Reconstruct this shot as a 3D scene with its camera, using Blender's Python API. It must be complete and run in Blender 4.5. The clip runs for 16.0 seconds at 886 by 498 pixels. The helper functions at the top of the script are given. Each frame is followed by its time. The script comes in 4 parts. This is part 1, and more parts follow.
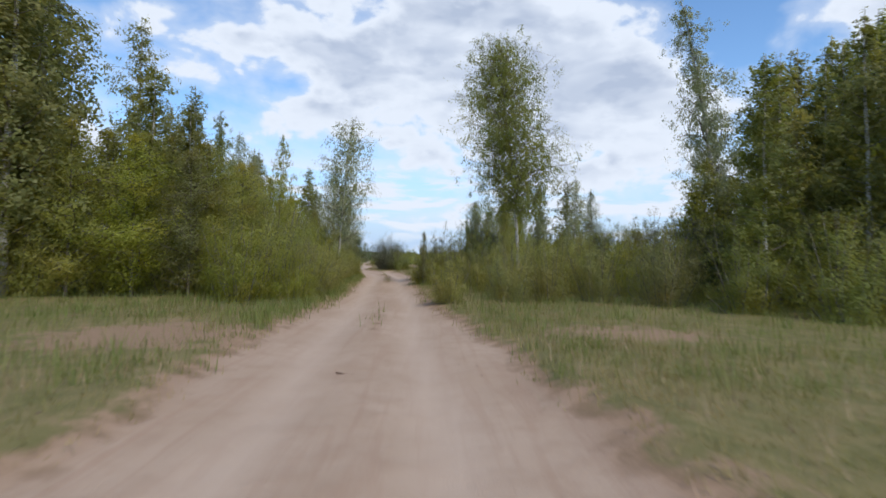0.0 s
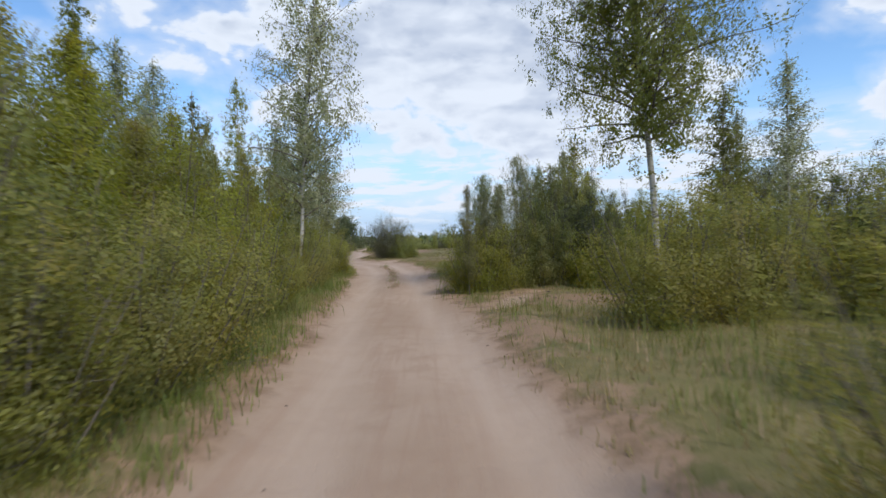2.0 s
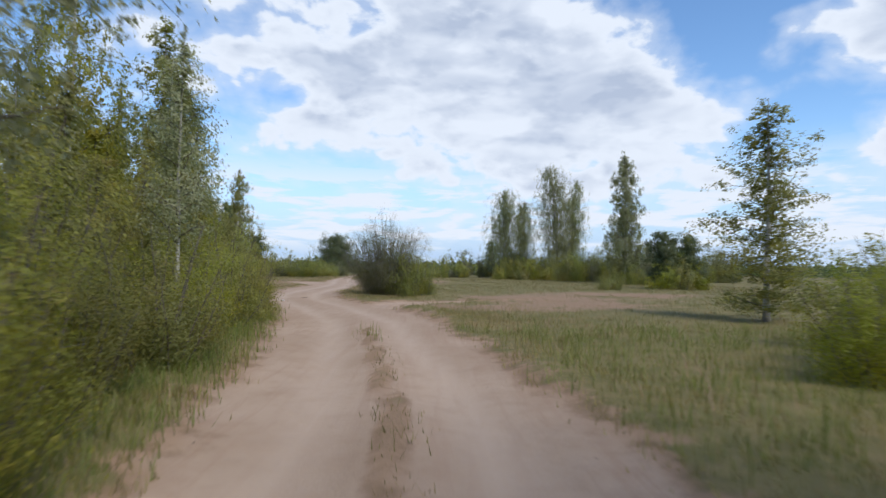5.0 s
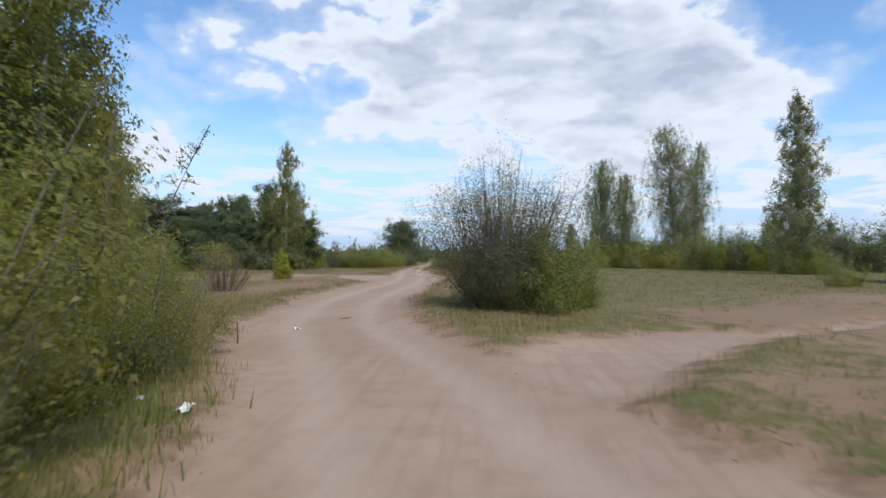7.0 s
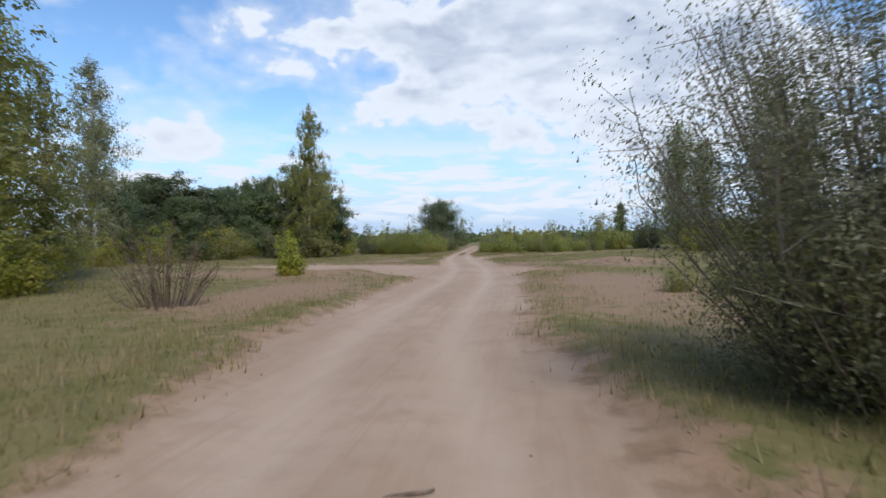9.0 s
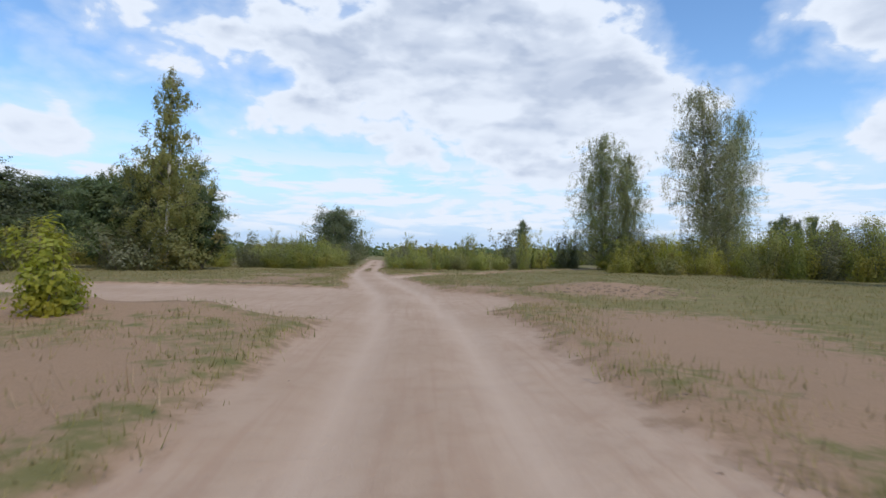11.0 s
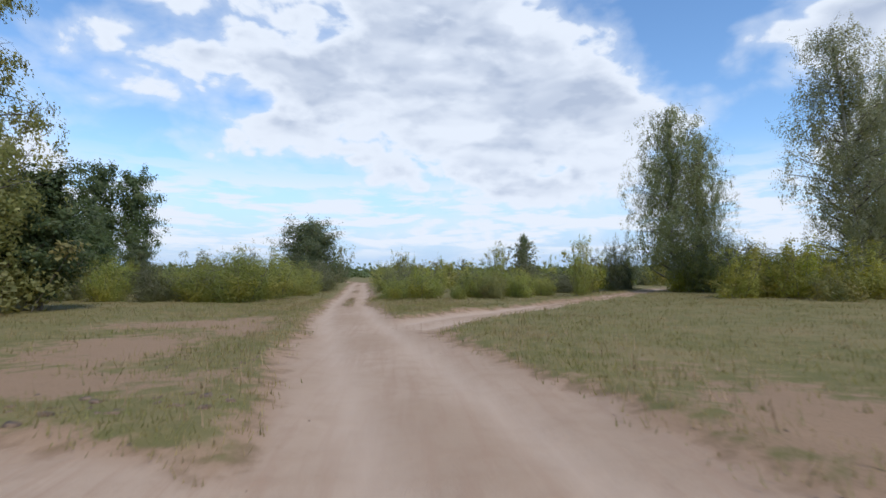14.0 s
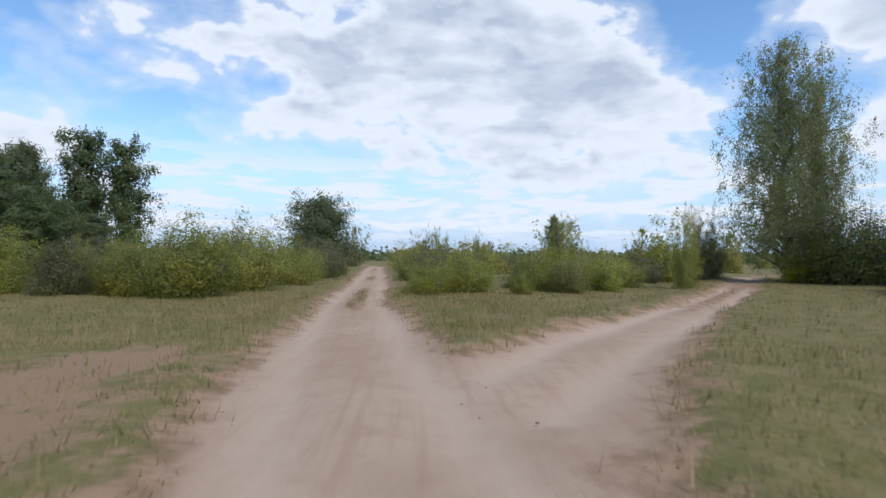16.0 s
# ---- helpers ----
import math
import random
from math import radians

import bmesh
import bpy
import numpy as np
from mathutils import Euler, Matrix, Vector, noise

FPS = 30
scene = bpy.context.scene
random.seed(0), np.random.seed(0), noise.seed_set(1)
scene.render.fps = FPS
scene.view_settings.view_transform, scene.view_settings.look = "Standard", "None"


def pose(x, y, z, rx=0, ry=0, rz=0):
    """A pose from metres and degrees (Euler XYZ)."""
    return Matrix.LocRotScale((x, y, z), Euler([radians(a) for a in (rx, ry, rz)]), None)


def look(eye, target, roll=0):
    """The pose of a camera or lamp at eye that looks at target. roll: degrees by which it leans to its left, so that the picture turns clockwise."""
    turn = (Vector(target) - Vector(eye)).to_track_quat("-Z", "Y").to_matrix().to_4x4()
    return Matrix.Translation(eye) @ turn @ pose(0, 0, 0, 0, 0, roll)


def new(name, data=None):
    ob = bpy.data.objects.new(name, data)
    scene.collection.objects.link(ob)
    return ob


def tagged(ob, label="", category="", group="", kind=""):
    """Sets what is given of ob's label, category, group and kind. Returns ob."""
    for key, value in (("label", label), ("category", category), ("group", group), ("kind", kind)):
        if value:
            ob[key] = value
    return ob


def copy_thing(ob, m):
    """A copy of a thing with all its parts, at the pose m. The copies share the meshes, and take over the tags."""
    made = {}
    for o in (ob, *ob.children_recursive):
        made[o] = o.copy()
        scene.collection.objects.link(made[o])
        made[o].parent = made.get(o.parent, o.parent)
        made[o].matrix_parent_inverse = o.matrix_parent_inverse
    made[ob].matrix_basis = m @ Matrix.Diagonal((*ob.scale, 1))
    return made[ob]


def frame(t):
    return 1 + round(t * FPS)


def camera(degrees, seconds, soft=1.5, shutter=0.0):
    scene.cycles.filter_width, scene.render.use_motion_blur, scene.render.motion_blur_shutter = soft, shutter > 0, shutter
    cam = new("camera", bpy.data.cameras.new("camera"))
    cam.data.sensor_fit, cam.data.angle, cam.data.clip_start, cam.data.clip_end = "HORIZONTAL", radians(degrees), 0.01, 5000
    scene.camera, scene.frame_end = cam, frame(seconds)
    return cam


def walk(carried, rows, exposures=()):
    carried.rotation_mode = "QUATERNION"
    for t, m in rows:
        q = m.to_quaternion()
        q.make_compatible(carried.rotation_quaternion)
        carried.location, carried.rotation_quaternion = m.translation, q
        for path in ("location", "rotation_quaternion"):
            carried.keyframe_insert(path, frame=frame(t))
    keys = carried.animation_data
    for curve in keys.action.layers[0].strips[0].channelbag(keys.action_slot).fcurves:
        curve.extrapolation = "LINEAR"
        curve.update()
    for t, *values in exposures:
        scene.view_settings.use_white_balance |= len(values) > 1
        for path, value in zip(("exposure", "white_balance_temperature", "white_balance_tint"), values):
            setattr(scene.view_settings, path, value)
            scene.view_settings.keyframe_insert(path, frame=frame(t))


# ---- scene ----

# ---------------------------------------------------------------- camera
cam = camera(79.06, 16.0, soft=1.5, shutter=0.25)

# seconds, eye x y z, yaw to the left, pitch up, lean to the left (degrees)
PATH = [
    (0.0, 0.0, 0.0, 1.357, -1.535, 1.115, 1.032), (0.5, -0.371, 3.64, 1.375, -1.415, 5.026, 1.318),
    (1.0, -0.652, 6.886, 1.366, -0.674, -0.247, -0.863), (1.5, -0.973, 10.231, 1.345, -0.751, -0.039, -1.701),
    (2.0, -1.267, 13.393, 1.36, -1.788, -0.754, -1.557), (2.5, -1.503, 16.347, 1.344, -2.805, -0.857, -0.144),
    (3.0, -1.744, 19.383, 1.328, -2.709, 0.282, -0.529), (3.5, -2.014, 22.398, 1.321, -2.501, 0.689, 0.528),
    (4.0, -2.02, 25.588, 1.358, -2.546, 2.767, 1.163), (6.5, -4.137, 42.424, 1.36, 1.766, 1.05, -0.657),
    (7.0, -4.748, 45.25, 1.365, 4.989, 0.849, 0.011), (7.5, -5.525, 47.707, 1.356, 7.576, -0.003, -0.547),
    (8.0, -6.199, 49.996, 1.332, 9.244, 0.196, -1.034), (8.5, -6.782, 52.213, 1.362, 9.978, 1.136, -1.042),
    (9.0, -7.356, 54.233, 1.352, 8.384, -0.867, -0.813), (9.5, -7.822, 56.093, 1.371, 5.187, -0.195, 0.102),
    (10.0, -8.302, 58.176, 1.307, 1.969, 0.049, 0.713), (12.5, -10.405, 70.136, 1.327, -6.089, 1.668, 0.376),
    (13.0, -10.515, 72.928, 1.349, -5.678, 1.639, -0.183), (13.5, -10.604, 75.847, 1.331, -5.345, 1.926, -0.516),
    (14.0, -10.775, 78.738, 1.355, -4.969, 2.818, -0.062), (14.5, -10.916, 81.373, 1.349, -4.558, 3.08, -0.183),
    (15.0, -11.072, 83.78, 1.376, -4.201, 2.741, -0.206), (15.5, -11.204, 85.945, 1.347, -3.657, 1.405, 0.277),
    (16.0, -11.334, 88.024, 1.315, -3.227, 1.089, 0.393),
]


def stand(x, y, z, yaw, pitch, lean):
    a, b = radians(yaw), radians(pitch)
    way = Vector((-math.sin(a) * math.cos(b), math.cos(a) * math.cos(b), math.sin(b)))
    eye = Vector((x, y, z))
    return look(eye, eye + way, lean)


walk(cam, [(r[0], stand(*r[1:])) for r in PATH])

# ---------------------------------------------------------------- sky and sun
SUN_AZ, SUN_EL = radians(152), radians(50)      # clockwise from +y, height

world = bpy.data.worlds.new("sky")
scene.world = world
world.use_nodes = True


class Nodes:
    """Short-hand for building a node tree."""

    def __init__(self, tree):
        self.tree = tree

    def add(self, kind, operation=None, **inputs):
        n = self.tree.nodes.new(kind)
        if operation:
            n.operation = operation
        for k, v in inputs.items():
            self.put(n, k.replace("_", " "), v)
        return n

    def put(self, n, key, v):
        sock = n.inputs[int(key)] if key.isdigit() else n.inputs[key]
        if isinstance(v, bpy.types.NodeSocket):
            self.tree.links.new(v, sock)
        elif isinstance(v, bpy.types.Node):
            self.tree.links.new(v.outputs[0], sock)
        else:
            sock.default_value = v

    def math(self, op, a, b=0.0, clamp=False):
        n = self.tree.nodes.new("ShaderNodeMath")
        n.operation, n.use_clamp = op, clamp
        self.put(n, "0", a)
        self.put(n, "1", b)
        return n.outputs[0]

    def vec(self, op, a, b=(0, 0, 0)):
        n = self.tree.nodes.new("ShaderNodeVectorMath")
        n.operation = op
        self.put(n, "0", a)
        self.put(n, "1", b)
        return n.outputs["Value"] if op in ("DOT_PRODUCT", "LENGTH") else n.outputs[0]

    def range(self, v, a, b, c=0.0, d=1.0, smooth=True):
        n = self.tree.nodes.new("ShaderNodeMapRange")
        n.interpolation_type = "SMOOTHSTEP" if smooth else "LINEAR"
        for k, x in zip("01234", (v, a, b, c, d)):
            self.put(n, k, x)
        return n.outputs[0]

    def noise(self, vec, scale, detail=4.0, rough=0.55, distort=0.0):
        return self.add("ShaderNodeTexNoise", None, Vector=vec, Scale=scale, Detail=detail, Roughness=rough, Distortion=distort).outputs[0]

    def mix(self, f, a, b):
        n = self.tree.nodes.new("ShaderNodeMix")
        n.data_type = "RGBA"
        for i, v in ((0, f), (6, a), (7, b)):
            if isinstance(v, bpy.types.NodeSocket):
                self.tree.links.new(v, n.inputs[i])
            else:
                n.inputs[i].default_value = v if i == 0 else (*v[:3], 1)
        return n.outputs[2]


def build_sky():
    t = world.node_tree
    t.nodes.clear()
    n = Nodes(t)
    sky = n.add("ShaderNodeTexSky")
    sky.sky_type, sky.sun_disc, sky.sun_elevation, sky.sun_rotation = "NISHITA", False, SUN_EL, SUN_AZ
    sky.air_density, sky.dust_density, sky.ozone_density = 1.0, 0.2, 3.5
    d = n.add("ShaderNodeTexCoord").outputs["Generated"]
    sep = n.add("ShaderNodeSeparateXYZ", None, Vector=d)
    up = n.math("MAXIMUM", sep.outputs[2], 0.0)
    low = n.math("ADD", up, 0.16)
    flat = n.add("ShaderNodeCombineXYZ", None, X=n.math("DIVIDE", sep.outputs[0], low), Y=n.math("DIVIDE", sep.outputs[1], low), Z=0.35).outputs[0]
    big = n.noise(flat, 1.1, 4.0, 0.5, 0.3)
    tall = n.vec("MULTIPLY", d, (1.0, 1.0, 1.7))
    fine = n.noise(tall, 9.0, 7.0, 0.55, 0.3)
    warp = n.add("ShaderNodeTexNoise", None, Vector=tall, Scale=6.0, Detail=4.0).outputs["Color"]
    bent = n.vec("ADD", tall, n.vec("MULTIPLY", n.vec("SUBTRACT", warp, (0.5, 0.5, 0.5)), (0.16, 0.16, 0.16)))

    def knobs(scale):
        v = n.add("ShaderNodeTexVoronoi", None, Vector=bent, Scale=scale)
        return n.math("SUBTRACT", 0.55, v.outputs["Distance"])
    puff = n.math("ADD", n.math("MULTIPLY", knobs(9.0), 0.14), n.math("MULTIPLY", knobs(23.0), 0.07))
    dens = n.math("ADD", n.math("ADD", n.math("MULTIPLY", big, 0.30), n.math("MULTIPLY", fine, 0.34)), n.math("ADD", puff, 0.075))
    # the large banks of cumulus and the clear gaps between them: bearing, height (degrees), sharpness, weight
    for az, el, k, w in ((-11.5, 19.8, 130, 0.13), (3.3, 21, 70, 0.17), (17.5, 18.5, 110, 0.17), (-7, 14.5, 150, 0.10), (8.2, 13.6, 110, 0.13),
                         (23.5, 14.8, 200, 0.19), (3, 32, 40, 0.14), (39.5, 21.2, 320, 0.17), (45.5, 20.5, 240, 0.17), (42.5, 10.3, 320, 0.14),
                         (45, 13.5, 300, 0.12), (31, 15.2, 900, 0.10), (-29, 19.2, 420, 0.10), (-21, 23.6, 200, 0.13), (-34, 11, 300, 0.13),
                         (-25, 14.5, 260, -0.05), (-19.6, 8, 300, -0.05), (28.8, 22, 320, -0.14), (35.5, 14.6, 300, -0.10), (14, 9.0, 260, 0.06)):
        a, b = radians(az), radians(el)
        v = (math.sin(a) * math.cos(b), math.cos(a) * math.cos(b), math.sin(b))
        c = n.math("SUBTRACT", n.vec("DOT_PRODUCT", d, v), 1.0)
        g = n.math("MULTIPLY", n.math("EXPONENT", n.math("MULTIPLY", c, float(k))), w)
        dens = n.math("ADD", dens, g)
    cover = n.range(dens, 0.465, 0.535)
    wisp = n.range(dens, 0.38, 0.53, 0.0, 0.5)
    cover = n.math("MAXIMUM", cover, wisp)
    rows = n.noise(n.vec("MULTIPLY", d, (1.0, 1.0, 5.5)), 8.0, 5.0, 0.55, 0.2)
    deep = n.math("MULTIPLY", n.range(sep.outputs[2], 0.015, 0.06), n.range(sep.outputs[2], 0.23, 0.12))
    cover = n.math("MAXIMUM", cover, n.math("MULTIPLY", n.range(rows, 0.43, 0.57, 0.05, 1.0), deep))
    # thick cloud is greyer from below, its knobs and edges are bright
    body = n.noise(n.vec("MULTIPLY", d, (1.0, 1.0, 3.2)), 4.2, 3.0, 0.5, 0.2)
    soft = n.noise(n.vec("MULTIPLY", d, (1.0, 1.0, 2.2)), 13.0, 3.0, 0.5, 0.2)
    thick = n.range(dens, 0.53, 0.66)
    shade = n.math("ADD", n.range(body, 0.36, 0.64, 0.0, 0.75), n.range(soft, 0.42, 0.64, 0.0, 0.36))
    shade = n.math("SUBTRACT", shade, n.math("MULTIPLY", puff, 0.9))
    grey = n.math("MULTIPLY", thick, shade, True)
    cloud = n.mix(grey, (0.80, 0.875, 1.0), (0.47, 0.555, 0.72))
    blue = n.add("ShaderNodeVectorMath", "SCALE", **{"0": sky.outputs[0], "3": 0.15}).outputs[0]
    haze = n.range(sep.outputs[2], 0.0, 0.25, 0.97, 0.0)
    blue = n.add("ShaderNodeHueSaturation", None, Saturation=1.1, Value=1.35, Color=blue).outputs[0]
    blue = n.mix(haze, blue, (0.45, 0.62, 0.89))
    col = n.mix(cover, blue, cloud)
    bg = n.add("ShaderNodeBackground", None, Color=col, Strength=1.0)
    t.links.new(bg.outputs[0], n.add("ShaderNodeOutputWorld").inputs[0])


build_sky()

sun = new("sun", bpy.data.lights.new("sun", "SUN"))
sun.data.energy, sun.data.angle, sun.data.color = 3.2, radians(14), (1.0, 0.93, 0.81)
sun.matrix_world = look((60, 40, 80), Vector((60, 40, 80)) - Vector((math.sin(SUN_AZ) * math.cos(SUN_EL), math.cos(SUN_AZ) * math.cos(SUN_EL), math.sin(SUN_EL))))

# ---------------------------------------------------------------- materials


def material(name):
    m = bpy.data.materials.new(name)
    m.use_nodes = True
    m.node_tree.nodes.clear()
    n = Nodes(m.node_tree)
    out = n.add("ShaderNodeOutputMaterial")
    return m, n, out


def leaf_material(name, a, b, c, thin=0.45, rough=0.5):
    """Leaves: three tones by leaf and by patch, some light passing through."""
    m, n, out = material(name)
    rnd = n.add("ShaderNodeNewGeometry").outputs["Random Per Island"]
    where = n.add("ShaderNodeTexCoord").outputs["Object"]
    patch = n.noise(where, 0.7, 2.0)
    col = n.mix(rnd, a, b)
    col = n.mix(n.range(patch, 0.42, 0.68), col, c)
    dark = n.math("ADD", 0.82, n.math("MULTIPLY", n.math("FRACT", n.math("MULTIPLY", rnd, 7.31)), 0.36))
    col = n.add("ShaderNodeVectorMath", "SCALE", **{"0": col, "3": dark}).outputs[0]
    own = n.add("ShaderNodeObjectInfo").outputs["Random"]
    hue = n.add("ShaderNodeHueSaturation", None, Hue=n.range(own, 0, 1, 0.485, 0.512, False), Saturation=n.range(own, 0, 1, 0.85, 1.08, False),
                Value=n.range(n.math("FRACT", n.math("MULTIPLY", own, 5.7)), 0, 1, 0.82, 1.15, False), Color=col).outputs[0]
    p = n.add("ShaderNodeBsdfPrincipled", None, **{"Base Color": hue, "Roughness": rough, "Specular IOR Level": 0.35})
    glow = n.add("ShaderNodeVectorMath", "MULTIPLY", **{"0": hue, "1": (1.7, 1.6, 1.0)}).outputs[0]
    tr = n.add("ShaderNodeBsdfTranslucent", None, Color=glow)
    mx = n.add("ShaderNodeMixShader", None, **{"0": thin, "1": p.outputs[0], "2": tr.outputs[0]})
    m.node_tree.links.new(mx.outputs[0], out.inputs[0])
    return m


def bark_material(name, light, dark, birch=False):
    m, n, out = material(name)
    where = n.add("ShaderNodeTexCoord").outputs["Object"]
    sq = n.vec("MULTIPLY", where, (5.0, 5.0, 22.0) if birch else (9.0, 9.0, 2.0))
    marks = n.noise(sq, 1.0, 4.0, 0.6)
    soft = n.noise(where, 3.0, 3.0)
    f = n.range(marks, 0.56, 0.64) if birch else n.range(marks, 0.35, 0.65)
    if birch:
        z = n.add("ShaderNodeSeparateXYZ", None, Vector=where).outputs[2]
        base = n.range(n.math("ADD", z, n.math("MULTIPLY", marks, 1.2)), 0.5, 1.5, 1.0, 0.0)
        f = n.math("MAXIMUM", f, n.math("MULTIPLY", base, 0.85))
    col = n.mix(f, light, dark)
    col = n.mix(n.range(soft, 0.4, 0.7, 0.0, 0.35), col, (0.30, 0.28, 0.22))
    bump = n.add("ShaderNodeBump", None, Strength=0.5, Distance=0.01, Height=marks)
    p = n.add("ShaderNodeBsdfPrincipled", None, **{"Base Color": col, "Roughness": 0.8, "Normal": bump.outputs[0]})
    m.node_tree.links.new(p.outputs[0], out.inputs[0])
    return m


def ground_material():
    """Sand of the track, worn turf and meadow soil, by the track's own plan."""
    m, n, out = material("sand_and_turf")
    where = n.add("ShaderNodeTexCoord").outputs["Object"]
    sand_at, rut_at, dirt_at = (n.add("ShaderNodeAttribute") for _ in range(3))
    sand_at.attribute_name, rut_at.attribute_name, dirt_at.attribute_name = "sand", "rut", "dirt"
    sand, rut, dirt = (a.outputs["Fac"] for a in (sand_at, rut_at, dirt_at))
    grain = n.noise(where, 55.0, 3.0, 0.7)
    mid = n.noise(where, 2.6, 6.0, 0.62)
    wide = n.noise(where, 0.35, 4.0)
    sandc = n.mix(n.range(wide, 0.35, 0.65), (0.34, 0.244, 0.174), (0.39, 0.288, 0.213))
    sandc = n.mix(n.range(mid, 0.42, 0.72, 0.0, 0.55), sandc, (0.295, 0.199, 0.138))
    streak = n.noise(n.vec("MULTIPLY", where, (7.0, 0.45, 1.0)), 1.0, 5.0, 0.6, 0.5)
    sandc = n.mix(n.range(streak, 0.46, 0.66, 0.0, 0.5), sandc, (0.31, 0.206, 0.145))
    sandc = n.mix(n.math("MULTIPLY", rut, 0.75), sandc, (0.435, 0.332, 0.255))
    sandc = n.mix(n.range(grain, 0.55, 0.8, 0.0, 0.35), sandc, (0.265, 0.19, 0.137))
    turf = n.mix(n.range(mid, 0.36, 0.62), (0.128, 0.12, 0.046), (0.185, 0.152, 0.068))
    turf = n.mix(n.range(wide, 0.48, 0.72, 0.0, 0.55), turf, (0.22, 0.17, 0.085))
    turf = n.mix(n.range(grain, 0.5, 0.75, 0.0, 0.5), turf, (0.10, 0.098, 0.04))
    edge = n.math("ADD", sand, n.math("MULTIPLY", n.math("SUBTRACT", mid, 0.5), 0.7))
    f = n.range(edge, 0.36, 0.60)
    soil = n.mix(n.range(mid, 0.4, 0.6), (0.21, 0.135, 0.085), (0.30, 0.20, 0.13))
    rim = n.math("MULTIPLY", n.range(edge, 0.22, 0.42), n.range(edge, 0.75, 0.5))
    bare = n.range(n.math("ADD", dirt, n.math("MULTIPLY", n.math("SUBTRACT", mid, 0.5), 1.6)), 0.35, 0.75, 0.0, 0.9)
    turf = n.mix(bare, turf, n.mix(n.range(grain, 0.4, 0.7), (0.29, 0.19, 0.125), (0.20, 0.13, 0.085)))
    col = n.mix(f, turf, sandc)
    col = n.mix(n.math("MULTIPLY", rim, 0.7), col, soil)
    h = n.math("ADD", n.math("MULTIPLY", mid, 1.0), n.math("MULTIPLY", grain, 0.25))
    bump = n.add("ShaderNodeBump", None, Strength=0.55, Distance=0.06, Height=h)
    p = n.add("ShaderNodeBsdfPrincipled", None, **{"Base Color": col, "Roughness": 0.95, "Specular IOR Level": 0.15, "Normal": bump.outputs[0]})
    m.node_tree.links.new(p.outputs[0], out.inputs[0])
    return m


GROUND = ground_material()
BIRCH_BARK = bark_material("birch_bark", (0.46, 0.44, 0.395), (0.035, 0.03, 0.028), True)
GREY_BARK = bark_material("grey_bark", (0.17, 0.14, 0.105), (0.07, 0.055, 0.04))
PALE_BARK = bark_material("willow_bark", (0.16, 0.135, 0.105), (0.08, 0.065, 0.05))
RED_BARK = bark_material("brown_stems", (0.15, 0.085, 0.055), (0.07, 0.04, 0.03))
BIRCH_LEAF = leaf_material("birch_leaf", (0.15, 0.172, 0.047), (0.22, 0.227, 0.07), (0.205, 0.197, 0.044), 0.5)
PALE_LEAF = leaf_material("birch_leaf_pale", (0.22, 0.24, 0.14), (0.31, 0.325, 0.21), (0.19, 0.215, 0.10), 0.45, 0.4)
YOUNG_LEAF = leaf_material("young_leaf", (0.197, 0.217, 0.036), (0.275, 0.28, 0.053), (0.265, 0.235, 0.04), 0.52)
WILLOW_LEAF = leaf_material("willow_leaf", (0.11, 0.12, 0.058), (0.165, 0.168, 0.09), (0.12, 0.13, 0.048), 0.4, 0.45)
FIELD_LEAF = leaf_material("field_birch_leaf", (0.185, 0.20, 0.11), (0.27, 0.28, 0.165), (0.18, 0.195, 0.085), 0.45, 0.38)
DARK_LEAF = leaf_material("aspen_leaf", (0.07, 0.102, 0.044), (0.108, 0.14, 0.058), (0.095, 0.115, 0.042), 0.38)
SHRUB_LEAF = leaf_material("shrub_leaf", (0.178, 0.203, 0.057), (0.254, 0.26, 0.084), (0.24, 0.217, 0.052), 0.52)
GRASS = leaf_material("grass_blade", (0.155, 0.155, 0.052), (0.23, 0.20, 0.078), (0.27, 0.205, 0.105), 0.4, 0.6)
GREEN_GRASS = leaf_material("green_grass_blade", (0.11, 0.145, 0.034), (0.165, 0.19, 0.052), (0.185, 0.175, 0.06), 0.4, 0.6)
DRY = leaf_material("dry_stalk", (0.34, 0.25, 0.14), (0.26, 0.17, 0.10), (0.30, 0.22, 0.13), 0.2, 0.6)
SOIL, _n, _out = material("crumbled_soil")
_w = _n.noise(_n.add("ShaderNodeTexCoord").outputs["Object"], 9.0, 5.0)
_p = _n.add("ShaderNodeBsdfPrincipled", None, **{"Base Color": _n.mix(_n.range(_w, 0.35, 0.65), (0.085, 0.058, 0.04), (0.19, 0.13, 0.09)), "Roughness": 0.95})
SOIL.node_tree.links.new(_p.outputs[0], _out.inputs[0])
PAPER, _n, _out = material("white_scrap")
_w = _n.noise(_n.add("ShaderNodeTexCoord").outputs["Object"], 14.0, 3.0)
_p = _n.add("ShaderNodeBsdfPrincipled", None, **{"Base Color": _n.mix(_n.range(_w, 0.4, 0.7), (0.80, 0.79, 0.76), (0.62, 0.59, 0.54)), "Roughness": 0.6})
PAPER.node_tree.links.new(_p.outputs[0], _out.inputs[0])

# ---------------------------------------------------------------- mesh helpers


